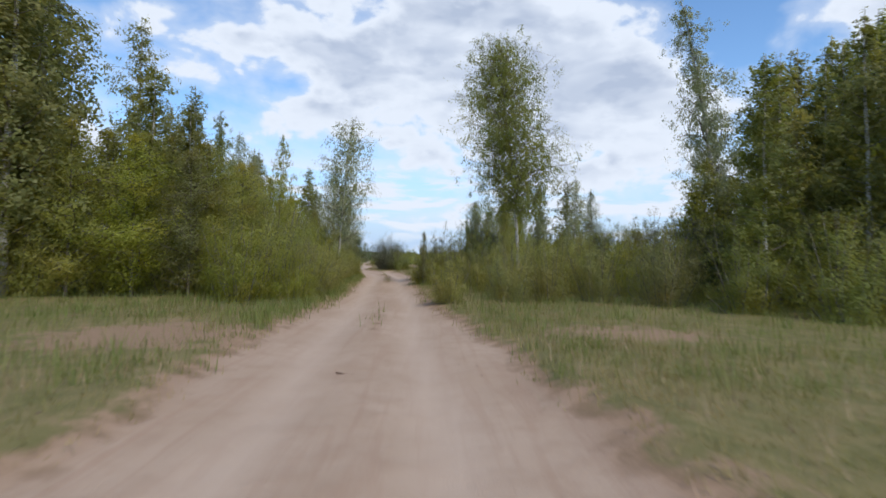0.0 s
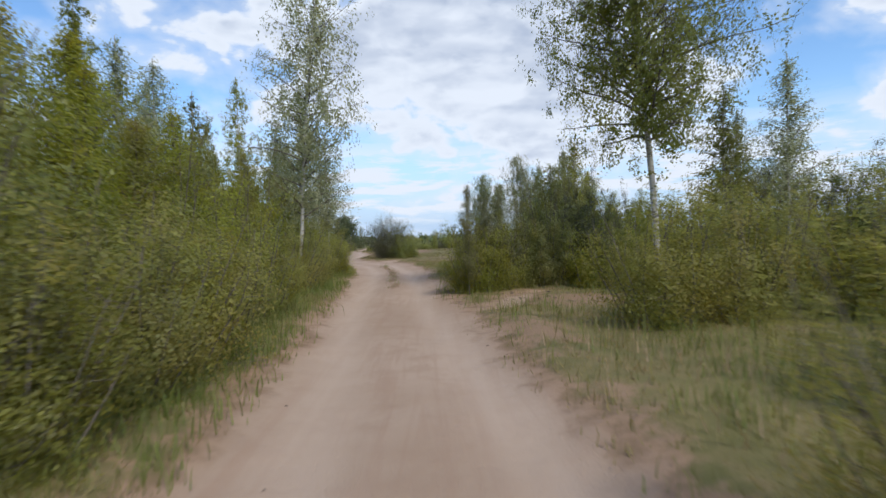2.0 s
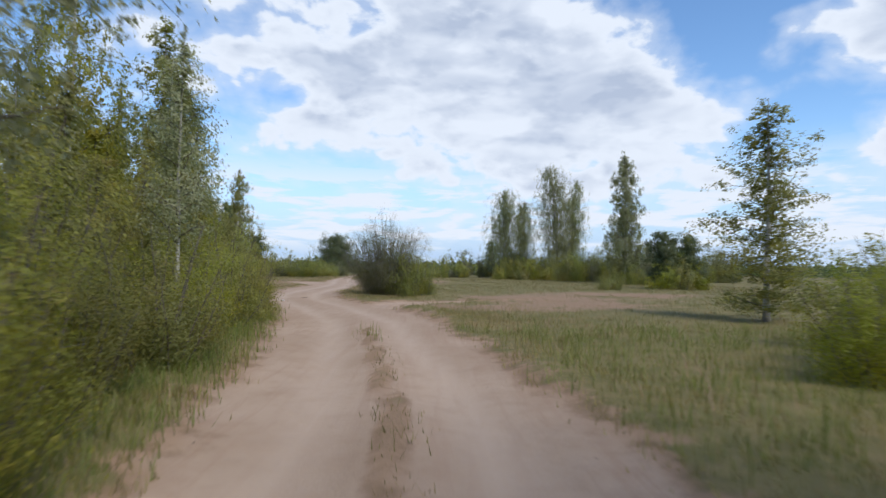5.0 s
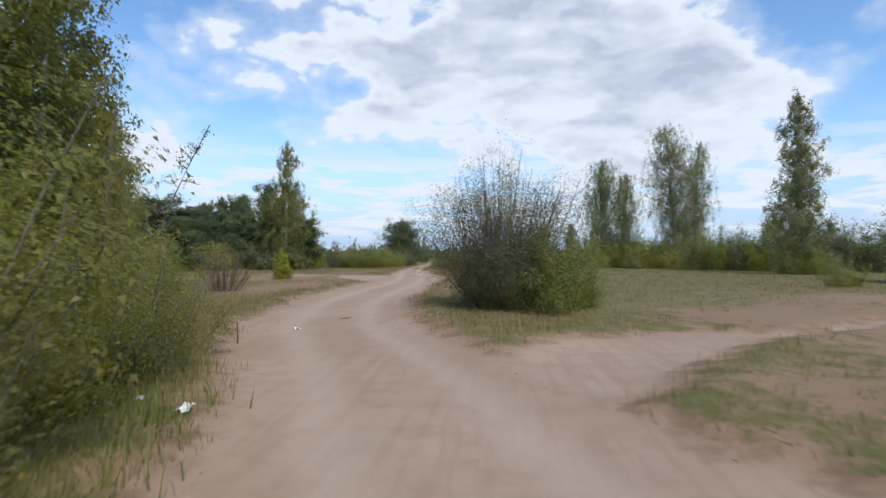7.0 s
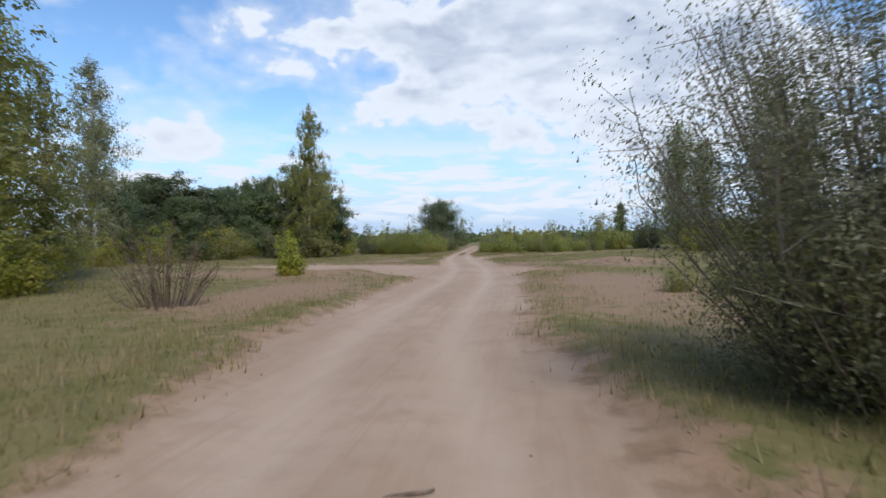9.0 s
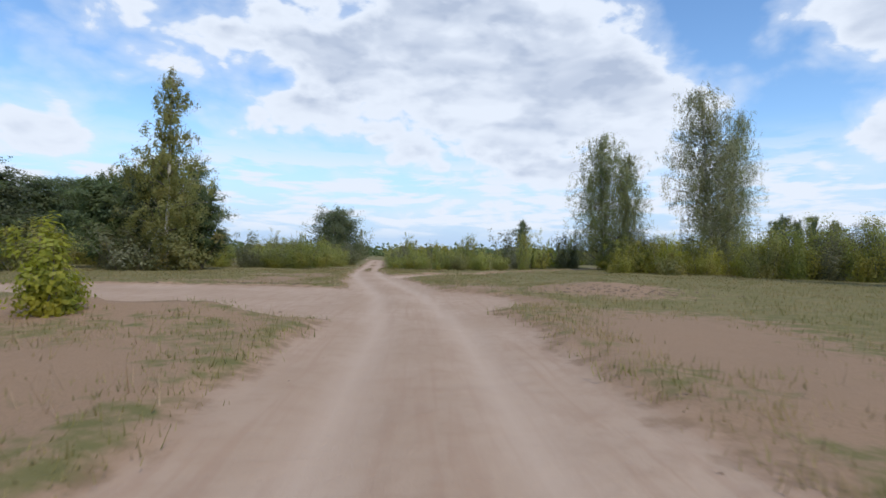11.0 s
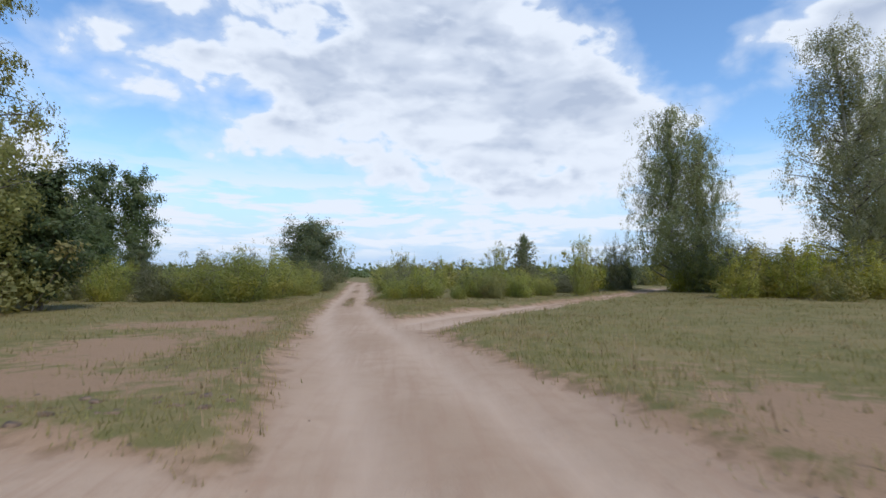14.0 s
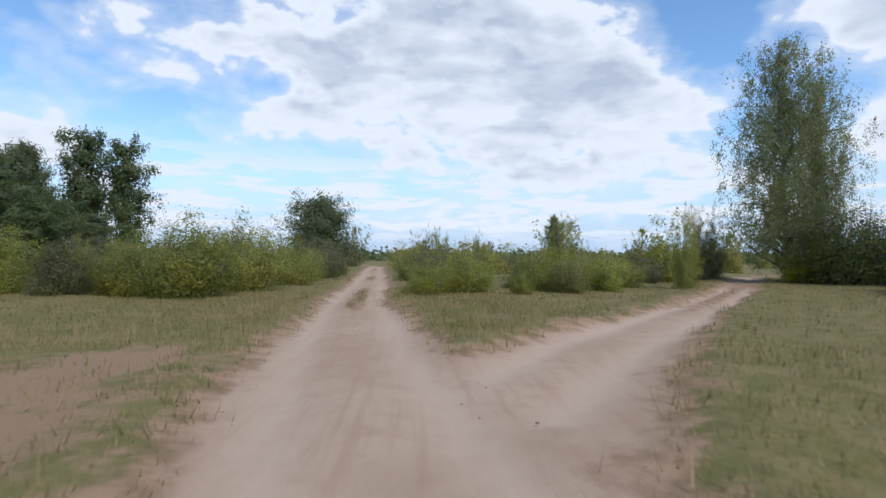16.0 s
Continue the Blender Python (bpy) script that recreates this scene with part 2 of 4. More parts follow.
def mesh_from(name, verts, faces, mat, smooth=False):
    """A mesh from an array of points and arrays of faces with three or four corners."""
    verts = np.asarray(verts, np.float32).reshape(-1, 3)
    blocks = [np.asarray(f, np.int32) for f in faces if len(f)]
    me = bpy.data.meshes.new(name)
    total, loops = sum(len(b) for b in blocks), np.concatenate([b.ravel() for b in blocks])
    sizes = np.concatenate([np.full(len(b), b.shape[1], np.int32) for b in blocks])
    me.vertices.add(len(verts))
    me.vertices.foreach_set("co", verts.ravel())
    me.loops.add(len(loops))
    me.loops.foreach_set("vertex_index", loops)
    me.polygons.add(total)
    me.polygons.foreach_set("loop_start", np.concatenate([[0], np.cumsum(sizes)[:-1]]).astype(np.int32))
    if smooth:
        me.polygons.foreach_set("use_smooth", np.ones(total, bool))
    me.update(calc_edges=True)
    me.validate()
    me.materials.append(mat)
    return me


class Shape:
    """Gathers tubes and leaves of one part."""

    def __init__(self):
        self.v, self.q, self.t, self.count = [], [], [], 0

    def quads(self, verts, quads):
        self.v.append(np.asarray(verts, float))
        self.q.append(np.asarray(quads, int) + self.count)
        self.count += len(verts)

    def tube(self, path, radii, sides=6):
        path, k = np.asarray(path, float), len(path)
        along = np.gradient(path, axis=0)
        along /= np.linalg.norm(along, axis=1, keepdims=True) + 1e-9
        ref = np.where(np.abs(along[:, 2:3]) > 0.9, [[1.0, 0, 0]], [[0, 0, 1.0]])
        u = np.cross(along, ref)
        u /= np.linalg.norm(u, axis=1, keepdims=True) + 1e-9
        w = np.cross(along, u)
        a = np.linspace(0, 2 * np.pi, sides, endpoint=False)
        ring = (np.cos(a)[None, :, None] * u[:, None] + np.sin(a)[None, :, None] * w[:, None]) * np.asarray(radii, float)[:, None, None]
        verts = (path[:, None] + ring).reshape(-1, 3)
        i = np.arange(k - 1)[:, None] * sides
        j = np.arange(sides)[None]
        n = (j + 1) % sides
        self.quads(verts, np.stack([i + j, i + n, i + sides + n, i + sides + j], -1).reshape(-1, 4))

    def leaves(self, rng, at, size, slim=0.6, droop=0.3, face=None):
        """A pointed leaf at each point, tips hanging by droop; its blade turned at random, or roughly towards face."""
        at = np.asarray(at, float)
        k = len(at)
        u = rng.normal(size=(k, 3))
        u[:, 2] -= droop * 1.5
        u /= np.linalg.norm(u, axis=1, keepdims=True)
        w = np.cross(u, rng.normal(size=(k, 3)) if face is None else face + 0.42 * rng.normal(size=(k, 3)))
        if face is not None:
            w /= np.linalg.norm(w, axis=1, keepdims=True) + 1e-9
            u = np.cross(face, w)
            u /= np.linalg.norm(u, axis=1, keepdims=True) + 1e-9
        w /= np.linalg.norm(w, axis=1, keepdims=True) + 1e-9
        s = (np.asarray(size) * rng.uniform(0.65, 1.3, k))[:, None] * 0.5
        verts = np.stack([at - u * s * 0.7 + w * s * slim, at + u * s * 1.1, at - u * s * 0.7 - w * s * slim], 1).reshape(-1, 3)
        self.v.append(verts)
        self.t.append(np.arange(3 * k).reshape(-1, 3) + self.count)
        self.count += 3 * k

    def mesh(self, name, mat, smooth=False):
        return mesh_from(name, np.concatenate(self.v), [np.concatenate(f) for f in (self.q, self.t) if f], mat, smooth)


def part(name, shape, mat, parent, label="", smooth=False):
    ob = new(name, shape.mesh(name, mat, smooth))
    ob.parent = parent
    if label:
        ob["label"] = label
    return ob


def outward(at, heart, middle):
    """The way that leaves face: out of their clump, out of the crown, and up."""
    def unit(a):
        return a / (np.linalg.norm(a, axis=1, keepdims=True) + 1e-6)
    return unit(0.55 * unit(at - heart) + 0.75 * unit((at - middle) * (1, 1, 0.6)) + np.array((0, 0, 0.35)))


def bend(rng, start, way, length, steps, wander, lift=0.0):
    """A wandering line from start."""
    p, w = [np.array(start, float)], np.array(way, float)
    w /= np.linalg.norm(w)
    for _ in range(steps):
        w = w + rng.normal(size=3) * wander + np.array([0, 0, lift])
        w /= np.linalg.norm(w)
        p.append(p[-1] + w * length / steps)
    return np.array(p)


def on_line(path, f):
    f = np.clip(np.asarray(f, float), 0, 1) * (len(path) - 1)
    i = np.minimum(f.astype(int), len(path) - 2)
    return path[i] + (path[i + 1] - path[i]) * (f - i)[:, None]


def profile(kind, f):
    """Half width of a crown from its foot (0) to its top (1)."""
    if kind == "spire":
        return np.clip(0.62 + 2.2 * f, 0, 1) * np.clip(1.0 - f, 0, 1) ** 0.6 + 0.05
    if kind == "egg":
        return np.sqrt(np.clip(1 - ((f - 0.42) / 0.62) ** 2, 0.03, 1))
    return np.sqrt(np.clip(1 - ((f - 0.30) / 0.73) ** 2, 0.03, 1))


def tree(name, seed, height, radius, foot, leaf, bark, leaves=5000, size=0.085, crown="spire", limbs=34, trunk=0.10,
         lean=(0.0, 0.0), droop=0.5, clump=0.20, rise=0.7, slim=0.62, weep=0.0, twigs=True):
    """A tree at the origin: tapered trunk, limbs with twigs, and a crown of many small leaves in loose clumps."""
    rng = np.random.default_rng(seed)
    base = new(name)
    stem = Shape()
    ts = np.linspace(0, 1, 11)
    bow = np.cumsum(rng.normal(size=(11, 2)) * 0.02 * height / 10, axis=0)
    axis = np.stack([lean[0] * ts ** 1.5 + bow[:, 0], lean[1] * ts ** 1.5 + bow[:, 1], ts * height], 1)
    axis[0] = (0, 0, -0.15)
    rad = trunk * (1.02 - ts) ** 0.8 * np.where(ts < 0.05, 1.25, 1.0) + 0.006
    stem.tube(axis, rad, 8)
    part("trunk", stem, bark, base, smooth=True)
    wood, spots, near = Shape(), [], []
    for i in range(limbs):
        f = (i + rng.uniform(0, 1)) / limbs
        h = foot + (0.97 - foot) * f
        a = i * 2.4 + rng.uniform(-0.5, 0.5)
        full = float(profile(crown, np.array(f)))
        reach = radius * full * rng.uniform(0.6, 1.2)
        start = on_line(axis, [h])[0]
        way = (math.cos(a), math.sin(a), rise * rng.uniform(0.5, 1.3))
        line = bend(rng, start, way, max(reach, 0.12) * (1 + 0.3 * rise), 5, 0.16, 0.02)
        r0 = 0.35 * trunk * (1.05 - f) + 0.006
        wood.tube(line, np.linspace(r0, 0.004, 6), 4)
        k = max(4, int(5 + 10 * reach / max(radius, 0.1)))
        for c in on_line(line, rng.uniform(0.2, 1.0, k)):
            tw = c + rng.normal(size=3) * (0.15 * radius, 0.15 * radius, 0.10 * radius) * (0.35 + 0.65 * full)
            tw[2] -= droop * 0.10 * radius
            if twigs:
                wood.tube(np.stack([c, tw]), (0.006, 0.002), 3)
            spots.append(tw)
            near.append(0.4 + 0.6 * full)
            if droop > 0.3:
                hang = tw + rng.normal(size=3) * 0.04 * radius - np.array([0, 0, droop * rng.uniform(0.1, 0.4) * radius * full])
                spots.append(hang)
                near.append(0.3 + 0.5 * full)
    for f in rng.uniform(foot + 0.03, 1.0, 2 * limbs):
        spots.append(on_line(axis, [f])[0] + rng.normal(size=3) * 0.12 * radius * (1.1 - f))
        near.append(0.5)
    tagged(part("branchwork", wood, GREY_BARK, base), kind="stuff")
    spots, near = np.array(spots), np.array(near)
    heavy = rng.uniform(0.2, 1.0, len(spots)) * near
    pick = rng.choice(len(spots), leaves, p=heavy / heavy.sum())
    sp = clump * radius ** 0.5 * near[pick][:, None]
    at = spots[pick] + rng.normal(size=(leaves, 3)) * np.array((1, 1, 0.8 + droop * 0.6)) * sp
    if weep:
        # leaves strung along thin hanging strands
        strand = spots[pick] + rng.normal(size=(len(spots), 3))[pick] * sp * 0.9
        at = strand + rng.normal(size=(leaves, 3)) * sp * np.array((0.5, 0.5, 0.5))
        at[:, 2] -= rng.uniform(0, 1, leaves) ** 0.8 * weep * near[pick] * rng.uniform(0.3, 1.0, len(spots))[pick]
    keep = at[:, 2] > 0.05
    at = at[keep]
    middle = np.stack([lean[0] * (at[:, 2] / height) ** 1.5, lean[1] * (at[:, 2] / height) ** 1.5, at[:, 2] * 0.8 + 0.1 * height], 1)
    green = Shape()
    green.leaves(rng, at, size, slim, droop, face=outward(at, spots[pick][keep], middle))
    part("crown", green, leaf, base)
    return base


def bush(name, seed, height, radius, leaf, bark, leaves=3600, size=0.075, stems=14, spread=0.75, bare=0.15, clump=0.17, slim=0.6, thick=0.018, straight=0.06,
         foot=0.45, skirt=3, twigs=True, fade=0.65):
    """A many-stemmed shrub at the origin: stems rise from a broad foot, short ones lean out low, leaves in clumps up to the tips."""
    rng = np.random.default_rng(seed)
    base = new(name)
    wood, spots, weight = Shape(), [], []
    for i in range(stems):
        a = i * 2.4 + rng.uniform(-0.4, 0.4)
        out = math.sqrt((i + 0.5) / stems) * spread * rng.uniform(0.75, 1.2)
        short = skirt and i % skirt == skirt - 1
        rise = height * (1.0 - 0.35 * out ** 2) * (0.5 if short else 1.0)
        run = radius * (0.7 * out + 0.15 if short else out) * (1 - foot * 0.6)
        way = (math.cos(a) * run, math.sin(a) * run, rise)
        ln = np.linalg.norm(way) * rng.uniform(0.72, 1.06)
        line = bend(rng, (math.cos(a) * foot * radius * out, math.sin(a) * foot * radius * out, -0.1), way, ln, 6, straight, -0.015)
        reach = np.hypot(line[:, 0], line[:, 1])
        line[:, :2] *= np.minimum(1.0, 0.92 * radius / np.maximum(reach, 1e-6))[:, None] ** 0.8
        wood.tube(line, np.linspace(thick, 0.004, 7) * rng.uniform(0.6, 1.3), 4)
        for f in rng.uniform(bare, 1.0, 9):
            c = on_line(line, [f])[0]
            tw = c + rng.normal(size=3) * (0.17 * radius, 0.17 * radius, 0.08 * height) * (1.15 - 0.6 * f) + np.array([0, 0, 0.04 * height])
            if twigs:
                wood.tube(np.stack([c, tw]), (0.005, 0.002), 3)
            spots += [tw, c + (tw - c) * 0.6]
            weight += [1.15 - fade * f] * 2
    tagged(part("stemwork", wood, bark, base), kind="stuff")
    spots, weight = np.array(spots), np.array(weight)
    pick = rng.choice(len(spots), leaves, p=weight / weight.sum())
    sp = clump * radius ** 0.5 * weight[pick][:, None]
    at = spots[pick] + rng.normal(size=(leaves, 3)) * sp
    keep = at[:, 2] > 0.03
    at = at[keep]
    green = Shape()
    green.leaves(rng, at, size, slim, 0.0, face=outward(at, spots[pick][keep], np.array([[0, 0, 0.35 * height]])))
    part("foliage", green, leaf, base)
    return base


# ---------------------------------------------------------------- the lie of the land
# centre line of the sandy track: x, y, half width
TRACK = [(-0.3, -14, 2.0), (-0.55, 4, 1.9), (-0.95, 9, 1.85), (-1.2, 15, 1.35), (-1.6, 20, 1.35), (-2.1, 25, 1.35), (-2.3, 30, 1.5), (-2.8, 38, 1.8),
         (-4.0, 46, 1.9), (-5.8, 51, 1.8), (-8.0, 56, 1.75), (-9.0, 61, 1.75), (-9.2, 66, 1.95), (-9.2, 72, 1.95), (-9.8, 80, 1.85),
         (-11.05, 88, 1.65), (-12.25, 96, 1.2), (-12.9, 103, 0.95), (-13.4, 112, 1.0), (-14.2, 127, 1.1), (-15.5, 145, 1.1), (-17, 172, 1.2), (-30, 230, 1.2)]
FORK = [(-10.7, 92.6, 1.35), (-8.6, 95.9, 1.2), (-6.2, 99.0, 0.85), (-3, 103, 0.75), (1.5, 109, 0.75), (14.5, 128, 0.8), (34, 145, 1.0), (70, 170, 1.0)]
SIDE = [(-11.2, 77.6, 4.9), (-16, 79.0, 4.7), (-21, 80.0, 3.6), (-25.5, 81, 0.7)]
WORN = [(-0.1, 23.6, 0.4), (0.9, 25.6, 0.55), (1.6, 27.0, 0.4)]
SPUR = [(-4.8, 50.2, 1.3), (-3.2, 52.6, 1.4), (-1.4, 54.2, 1.1), (0.8, 55.2, 0.6), (3.5, 57, 0.3)]


def off_track(x, y, line):
    """Distance past the edge of a track (negative on it), how far across its middle, and its half width, for arrays."""
    best = np.full(np.shape(x), 1e9)
    across, wide = np.zeros(np.shape(x)), np.ones(np.shape(x))
    for (x0, y0, w0), (x1, y1, w1) in zip(line[:-1], line[1:]):
        dx, dy = x1 - x0, y1 - y0
        ll = dx * dx + dy * dy
        f = np.clip(((x - x0) * dx + (y - y0) * dy) / ll, 0, 1)
        px, py = x - x0 - f * dx, y - y0 - f * dy
        d, w = np.hypot(px, py), w0 + f * (w1 - w0)
        side = np.sign(px * dy - py * dx)
        near = d - w < best
        best = np.where(near, d - w, best)
        across, wide = np.where(near, d * side, across), np.where(near, w, wide)
    return best, across, wide


_rng = np.random.default_rng(5)
_waves = [(_rng.uniform(0, 6.28), _rng.uniform(0, 6.28), 0.35 * 1.7 ** k) for k in range(7)]


def ripple(x, y, lo=0, hi=7):
    """Smooth unevenness between about -1 and 1."""
    s, tot = 0.0, 0.0
    for k, (a, b, f) in enumerate(_waves[lo:hi]):
        w = 0.62 ** k
        s = s + w * np.sin(f * (x * math.cos(a) + y * math.sin(a)) + b + 1.3 * np.sin(f * 0.7 * (y * math.cos(a) - x * math.sin(a)) + 2 * b))
        tot += w
    return s / tot


# worn, half-bare ground: x, y, reach along x and y
DIRT = [(0.5, 50.5, 3.2, 2.6), (3, 53, 4, 3), (3, 57, 6, 4.5), (8, 62, 6, 4), (-4.9, 69, 3.2, 8.5), (-3.2, 80.5, 3.2, 3), (-16.5, 72.4, 6, 2.6), (-12.8, 67, 2.6, 5.5), (-4.2, 72, 3.4, 4), (-16.5, 85.6, 5, 1.3), (2.6, 24.5, 3.0, 1.8), (-4.6, 8.5, 2.4, 2.2), (3.5, 9.5, 2.0, 1.6), (-15.5, 89, 1.8, 3), (-14.8, 94.5, 0.9, 1.4), (-15.9, 93.0, 2.8, 1.6), (-14.2, 91.4, 1.3, 2.0), (-7.0, 82.0, 1.5, 4.0), (-6.4, 77.5, 1.8, 3.0), (0.2, 20.6, 0.8, 2.4)]


def dirt_at(x, y, edge):
    d = np.exp(-np.clip(edge / 0.45, 0, 9) ** 1.3) * 0.7
    for x0, y0, rx, ry in DIRT:
        d = np.maximum(d, np.exp(-(((x - x0) / rx) ** 2 + ((y - y0) / ry) ** 2) * 1.2))
    return np.clip(d + 0.25 * ripple(x * 1.3, y * 1.3, 1), 0, 1)


def land(x, y):
    """Height, share of bare sand and share of wheel track at places, for arrays."""
    x, y = np.asarray(x, float), np.asarray(y, float)
    e0, across, wide = off_track(x, y, TRACK)
    e1, a1, w1 = off_track(x, y, FORK)
    e2 = off_track(x, y, SIDE)[0]
    e3 = off_track(x, y, SPUR)[0]
    edge = np.minimum(np.minimum(e0, e1), np.minimum(np.minimum(e2 + 0.2, off_track(x, y, WORN)[0] + 0.25), e3 + 0.25)) + 0.28 * ripple(x, y, 2) + 0.12 * ripple(x * 3, y * 3, 2)
    sand = 1 / (1 + np.exp(np.clip(edge * 4.2, -30, 30)))
    # the middle of the track carries turf where it is little used
    mid = np.where((e1 < 0) & (e0 > -0.1), a1, across + 0.12 * ripple(x * 0 + 5, y * 0.9))
    ridge = np.exp(-((mid / np.where((y > 24) & (y < 48), 0.15, 0.22)) ** 2)) * (np.minimum(e0, e1) < 0)
    patchy = np.clip(np.where((y > 27) & (y < 46), 0.95, 0.55) + 1.6 * ripple(x * 0.8 + 3, y * 0.8), 0, 1)
    old = np.clip((y - 99) / 3, 0, 1) + np.clip(1.7 - np.abs(y - 36) / 7, 0, 1) * 1.2 + np.clip(1.3 - np.abs(y - 12) / 5, 0, 1) * 0.55 + np.clip(1 - np.abs(y - 71) / 4, 0, 1) * 0.3
    sand = sand * (1 - 0.9 * ridge * np.clip(old * patchy, 0, 1))
    rut = np.where(e0 < 0.1, np.exp(-(((np.abs(across) - 0.74) / 0.26) ** 2)), 0) + np.where(e1 < 0.1, np.exp(-(((np.abs(a1) - 0.6) / 0.25) ** 2)), 0) * (e0 > 0)
    z = 0.10 * (1 - sand) + 0.05 * ripple(x, y, 1) * (1 - sand) - 0.05 * rut + 0.016 * ripple(x * 2.5, y * 2.5, 2) + 0.012 * sand * ripple(x * 7, y * 2.2, 2)
    z = z + np.exp(-((edge - 0.45) / 0.35) ** 2) * 0.06 * (1 + ripple(x * 1.7, y * 1.7))
    # eroded ledge where the turf breaks off above the side track
    ragged = e2 + 0.35 * ripple(x * 1.4, y * 1.4, 2)
    ledge = 1 / (1 + np.exp(np.clip((0.25 - ragged) / 0.07, -30, 30))) * np.exp(-np.clip(ragged, 0, 40) / 3.0) * np.clip((-11.6 - x) / 1.5, 0, 1) * (y < 79)
    z = z + 0.32 * ledge + 0.34 * np.exp(-(((x + 2.2) / 3.2) ** 2 + ((y - 81.8) / 2.2) ** 2))
    return z, sand, np.clip(rut, 0, 1), dirt_at(x, y, edge)


def height_at(x, y):
    return float(land(np.array([x]), np.array([y]))[0][0])


def build_ground():
    def grow(a, n, top):
        step, out = 0.4, []
        r = 1.17
        for _ in range(n):
            a += step
            step *= r
            out.append(a)
            if a > top:
                break
        return out
    xs = np.arange(-20, 6.01, 0.25)
    right = np.array(grow(6, 80, 3500))
    left = -np.array(grow(20, 80, 3500))[::-1]
    xs = np.concatenate([left, xs, right])
    ys = np.arange(-4, 108.01, 0.27)
    far = np.array(grow(108, 80, 4500))
    back = -np.array(grow(4, 80, 1500))[::-1]
    ys = np.concatenate([back, ys, far])
    gx, gy = np.meshgrid(xs, ys)
    z, sand, rut, dirt = land(gx, gy)
    nx, ny = len(xs), len(ys)
    i = (np.arange(ny - 1)[:, None] * nx + np.arange(nx - 1)[None]).ravel()
    me = mesh_from("ground", np.stack([gx, gy, z], -1).reshape(-1, 3), [np.stack([i, i + 1, i + nx + 1, i + nx], -1)], GROUND, True)
    for key, val in (("sand", sand), ("rut", rut), ("dirt", dirt)):
        me.attributes.new(key, "FLOAT", "POINT").data.foreach_set("value", val.ravel().astype(np.float32))
    return tagged(new("ground", me), "sandy forest track through worn turf and meadow", "ground", kind="structure")


build_ground()


def grass_patch(name, rng, px, py, tall, blades, wide, mat, label, bent=False):
    """Tufts of bent blades, one sheet of stuff."""
    z, sand, _, dirt = land(px, py)
    keep = rng.uniform(0, 1, len(px)) > np.maximum(sand * 1.6, dirt * 1.02)
    px, py, z, tall = px[keep], py[keep], z[keep], tall[keep]
    k = len(px)
    foot = np.repeat(np.stack([px, py, z - 0.02], 1), blades, 0) + rng.normal(size=(k * blades, 3)) * (0.12, 0.12, 0.0)
    h = np.repeat(tall, blades) * rng.uniform(0.45, 1.2, k * blades)
    a = rng.uniform(0, 6.283, k * blades)
    lean = rng.uniform(0.1, 0.75, k * blades) * h
    d = np.stack([np.cos(a), np.sin(a), 0 * a], 1)
    s = np.stack([-np.sin(a), np.cos(a), 0 * a], 1) * (wide * rng.uniform(0.6, 1.4, k * blades))[:, None]
    mid = foot + d * (lean * 0.35)[:, None] + np.stack([0 * h, 0 * h, h * 0.6], 1)
    tip = foot + d * lean[:, None] + np.stack([0 * h, 0 * h, h], 1)
    if bent:
        v = np.stack([foot - s, foot + s, mid + s * 0.7, mid - s * 0.7, tip], 1).reshape(-1, 3)
        i = np.arange(k * blades)[:, None] * 5
        me = mesh_from(name, v, [i + np.array([[0, 1, 2, 3]]), i + np.array([[3, 2, 4]])], mat)
    else:
        v = np.stack([foot - s, foot + s, tip], 1).reshape(-1, 3)
        me = mesh_from(name, v, [np.arange(k * blades * 3).reshape(-1, 3)], mat)
    return tagged(new(name, me), label, "grass", kind="stuff")


def scatter(rng, n, x0, x1, y0, y1):
    return rng.uniform(x0, x1, n), rng.uniform(y0, y1, n)


def track_x(y):
    return np.interp(y, [p[1] for p in TRACK], [p[0] for p in TRACK])


def track_half(y):
    return np.interp(y, [p[1] for p in TRACK], [p[2] for p in TRACK])

# ---------------------------------------------------------------- kinds of plants
PLANTED = {}


def put(model, x, y, tall=None, turn=0.0, fat=1.0, label="", group=""):
    """Plant a model at a place; the first planting moves the model itself, the others are copies."""
    ob, h0 = model
    s = (tall / h0) if tall else 1.0
    m = pose(x, y, height_at(x, y) - 0.02, 0, 0, turn) @ Matrix.Diagonal((s * fat, s * fat, s, 1))
    if ob.name in PLANTED:
        made = copy_thing(ob, m @ Matrix.Diagonal((1 / ob.scale.x, 1 / ob.scale.y, 1 / ob.scale.z, 1)))
    else:
        PLANTED[ob.name] = True
        made = ob
        made.matrix_basis = m
    return tagged(made, label, "", group)


def kind(ob, h, label, category, group=""):
    return tagged(ob, label, category, group), h


BIRCHES = [kind(tree("birch_tree", 11 + i, 10, r, f, leaf, BIRCH_BARK, n, 0.098, "spire", lim, 0.07, droop=0.5, clump=0.16, rise=0.65, weep=0.4, twigs=False), 10,
                "slender birch with white trunk and light green leaves", "birch", "birches of the wood")
           for i, (r, f, leaf, n, lim) in enumerate(((1.6, 0.05, BIRCH_LEAF, 15000, 46), (1.35, 0.06, BIRCH_LEAF, 14000, 44), (1.8, 0.04, YOUNG_LEAF, 15500, 46), (1.5, 0.04, BIRCH_LEAF, 14500, 48)))]
SPARSE = kind(tree("birch_tree", 31, 8.4, 1.35, 0.30, PALE_LEAF, BIRCH_BARK, 9500, 0.08, "spire", 42, 0.05, droop=0.6, clump=0.12), 8.4,
              "thin birch with white trunk and sparse pale leaves", "birch")
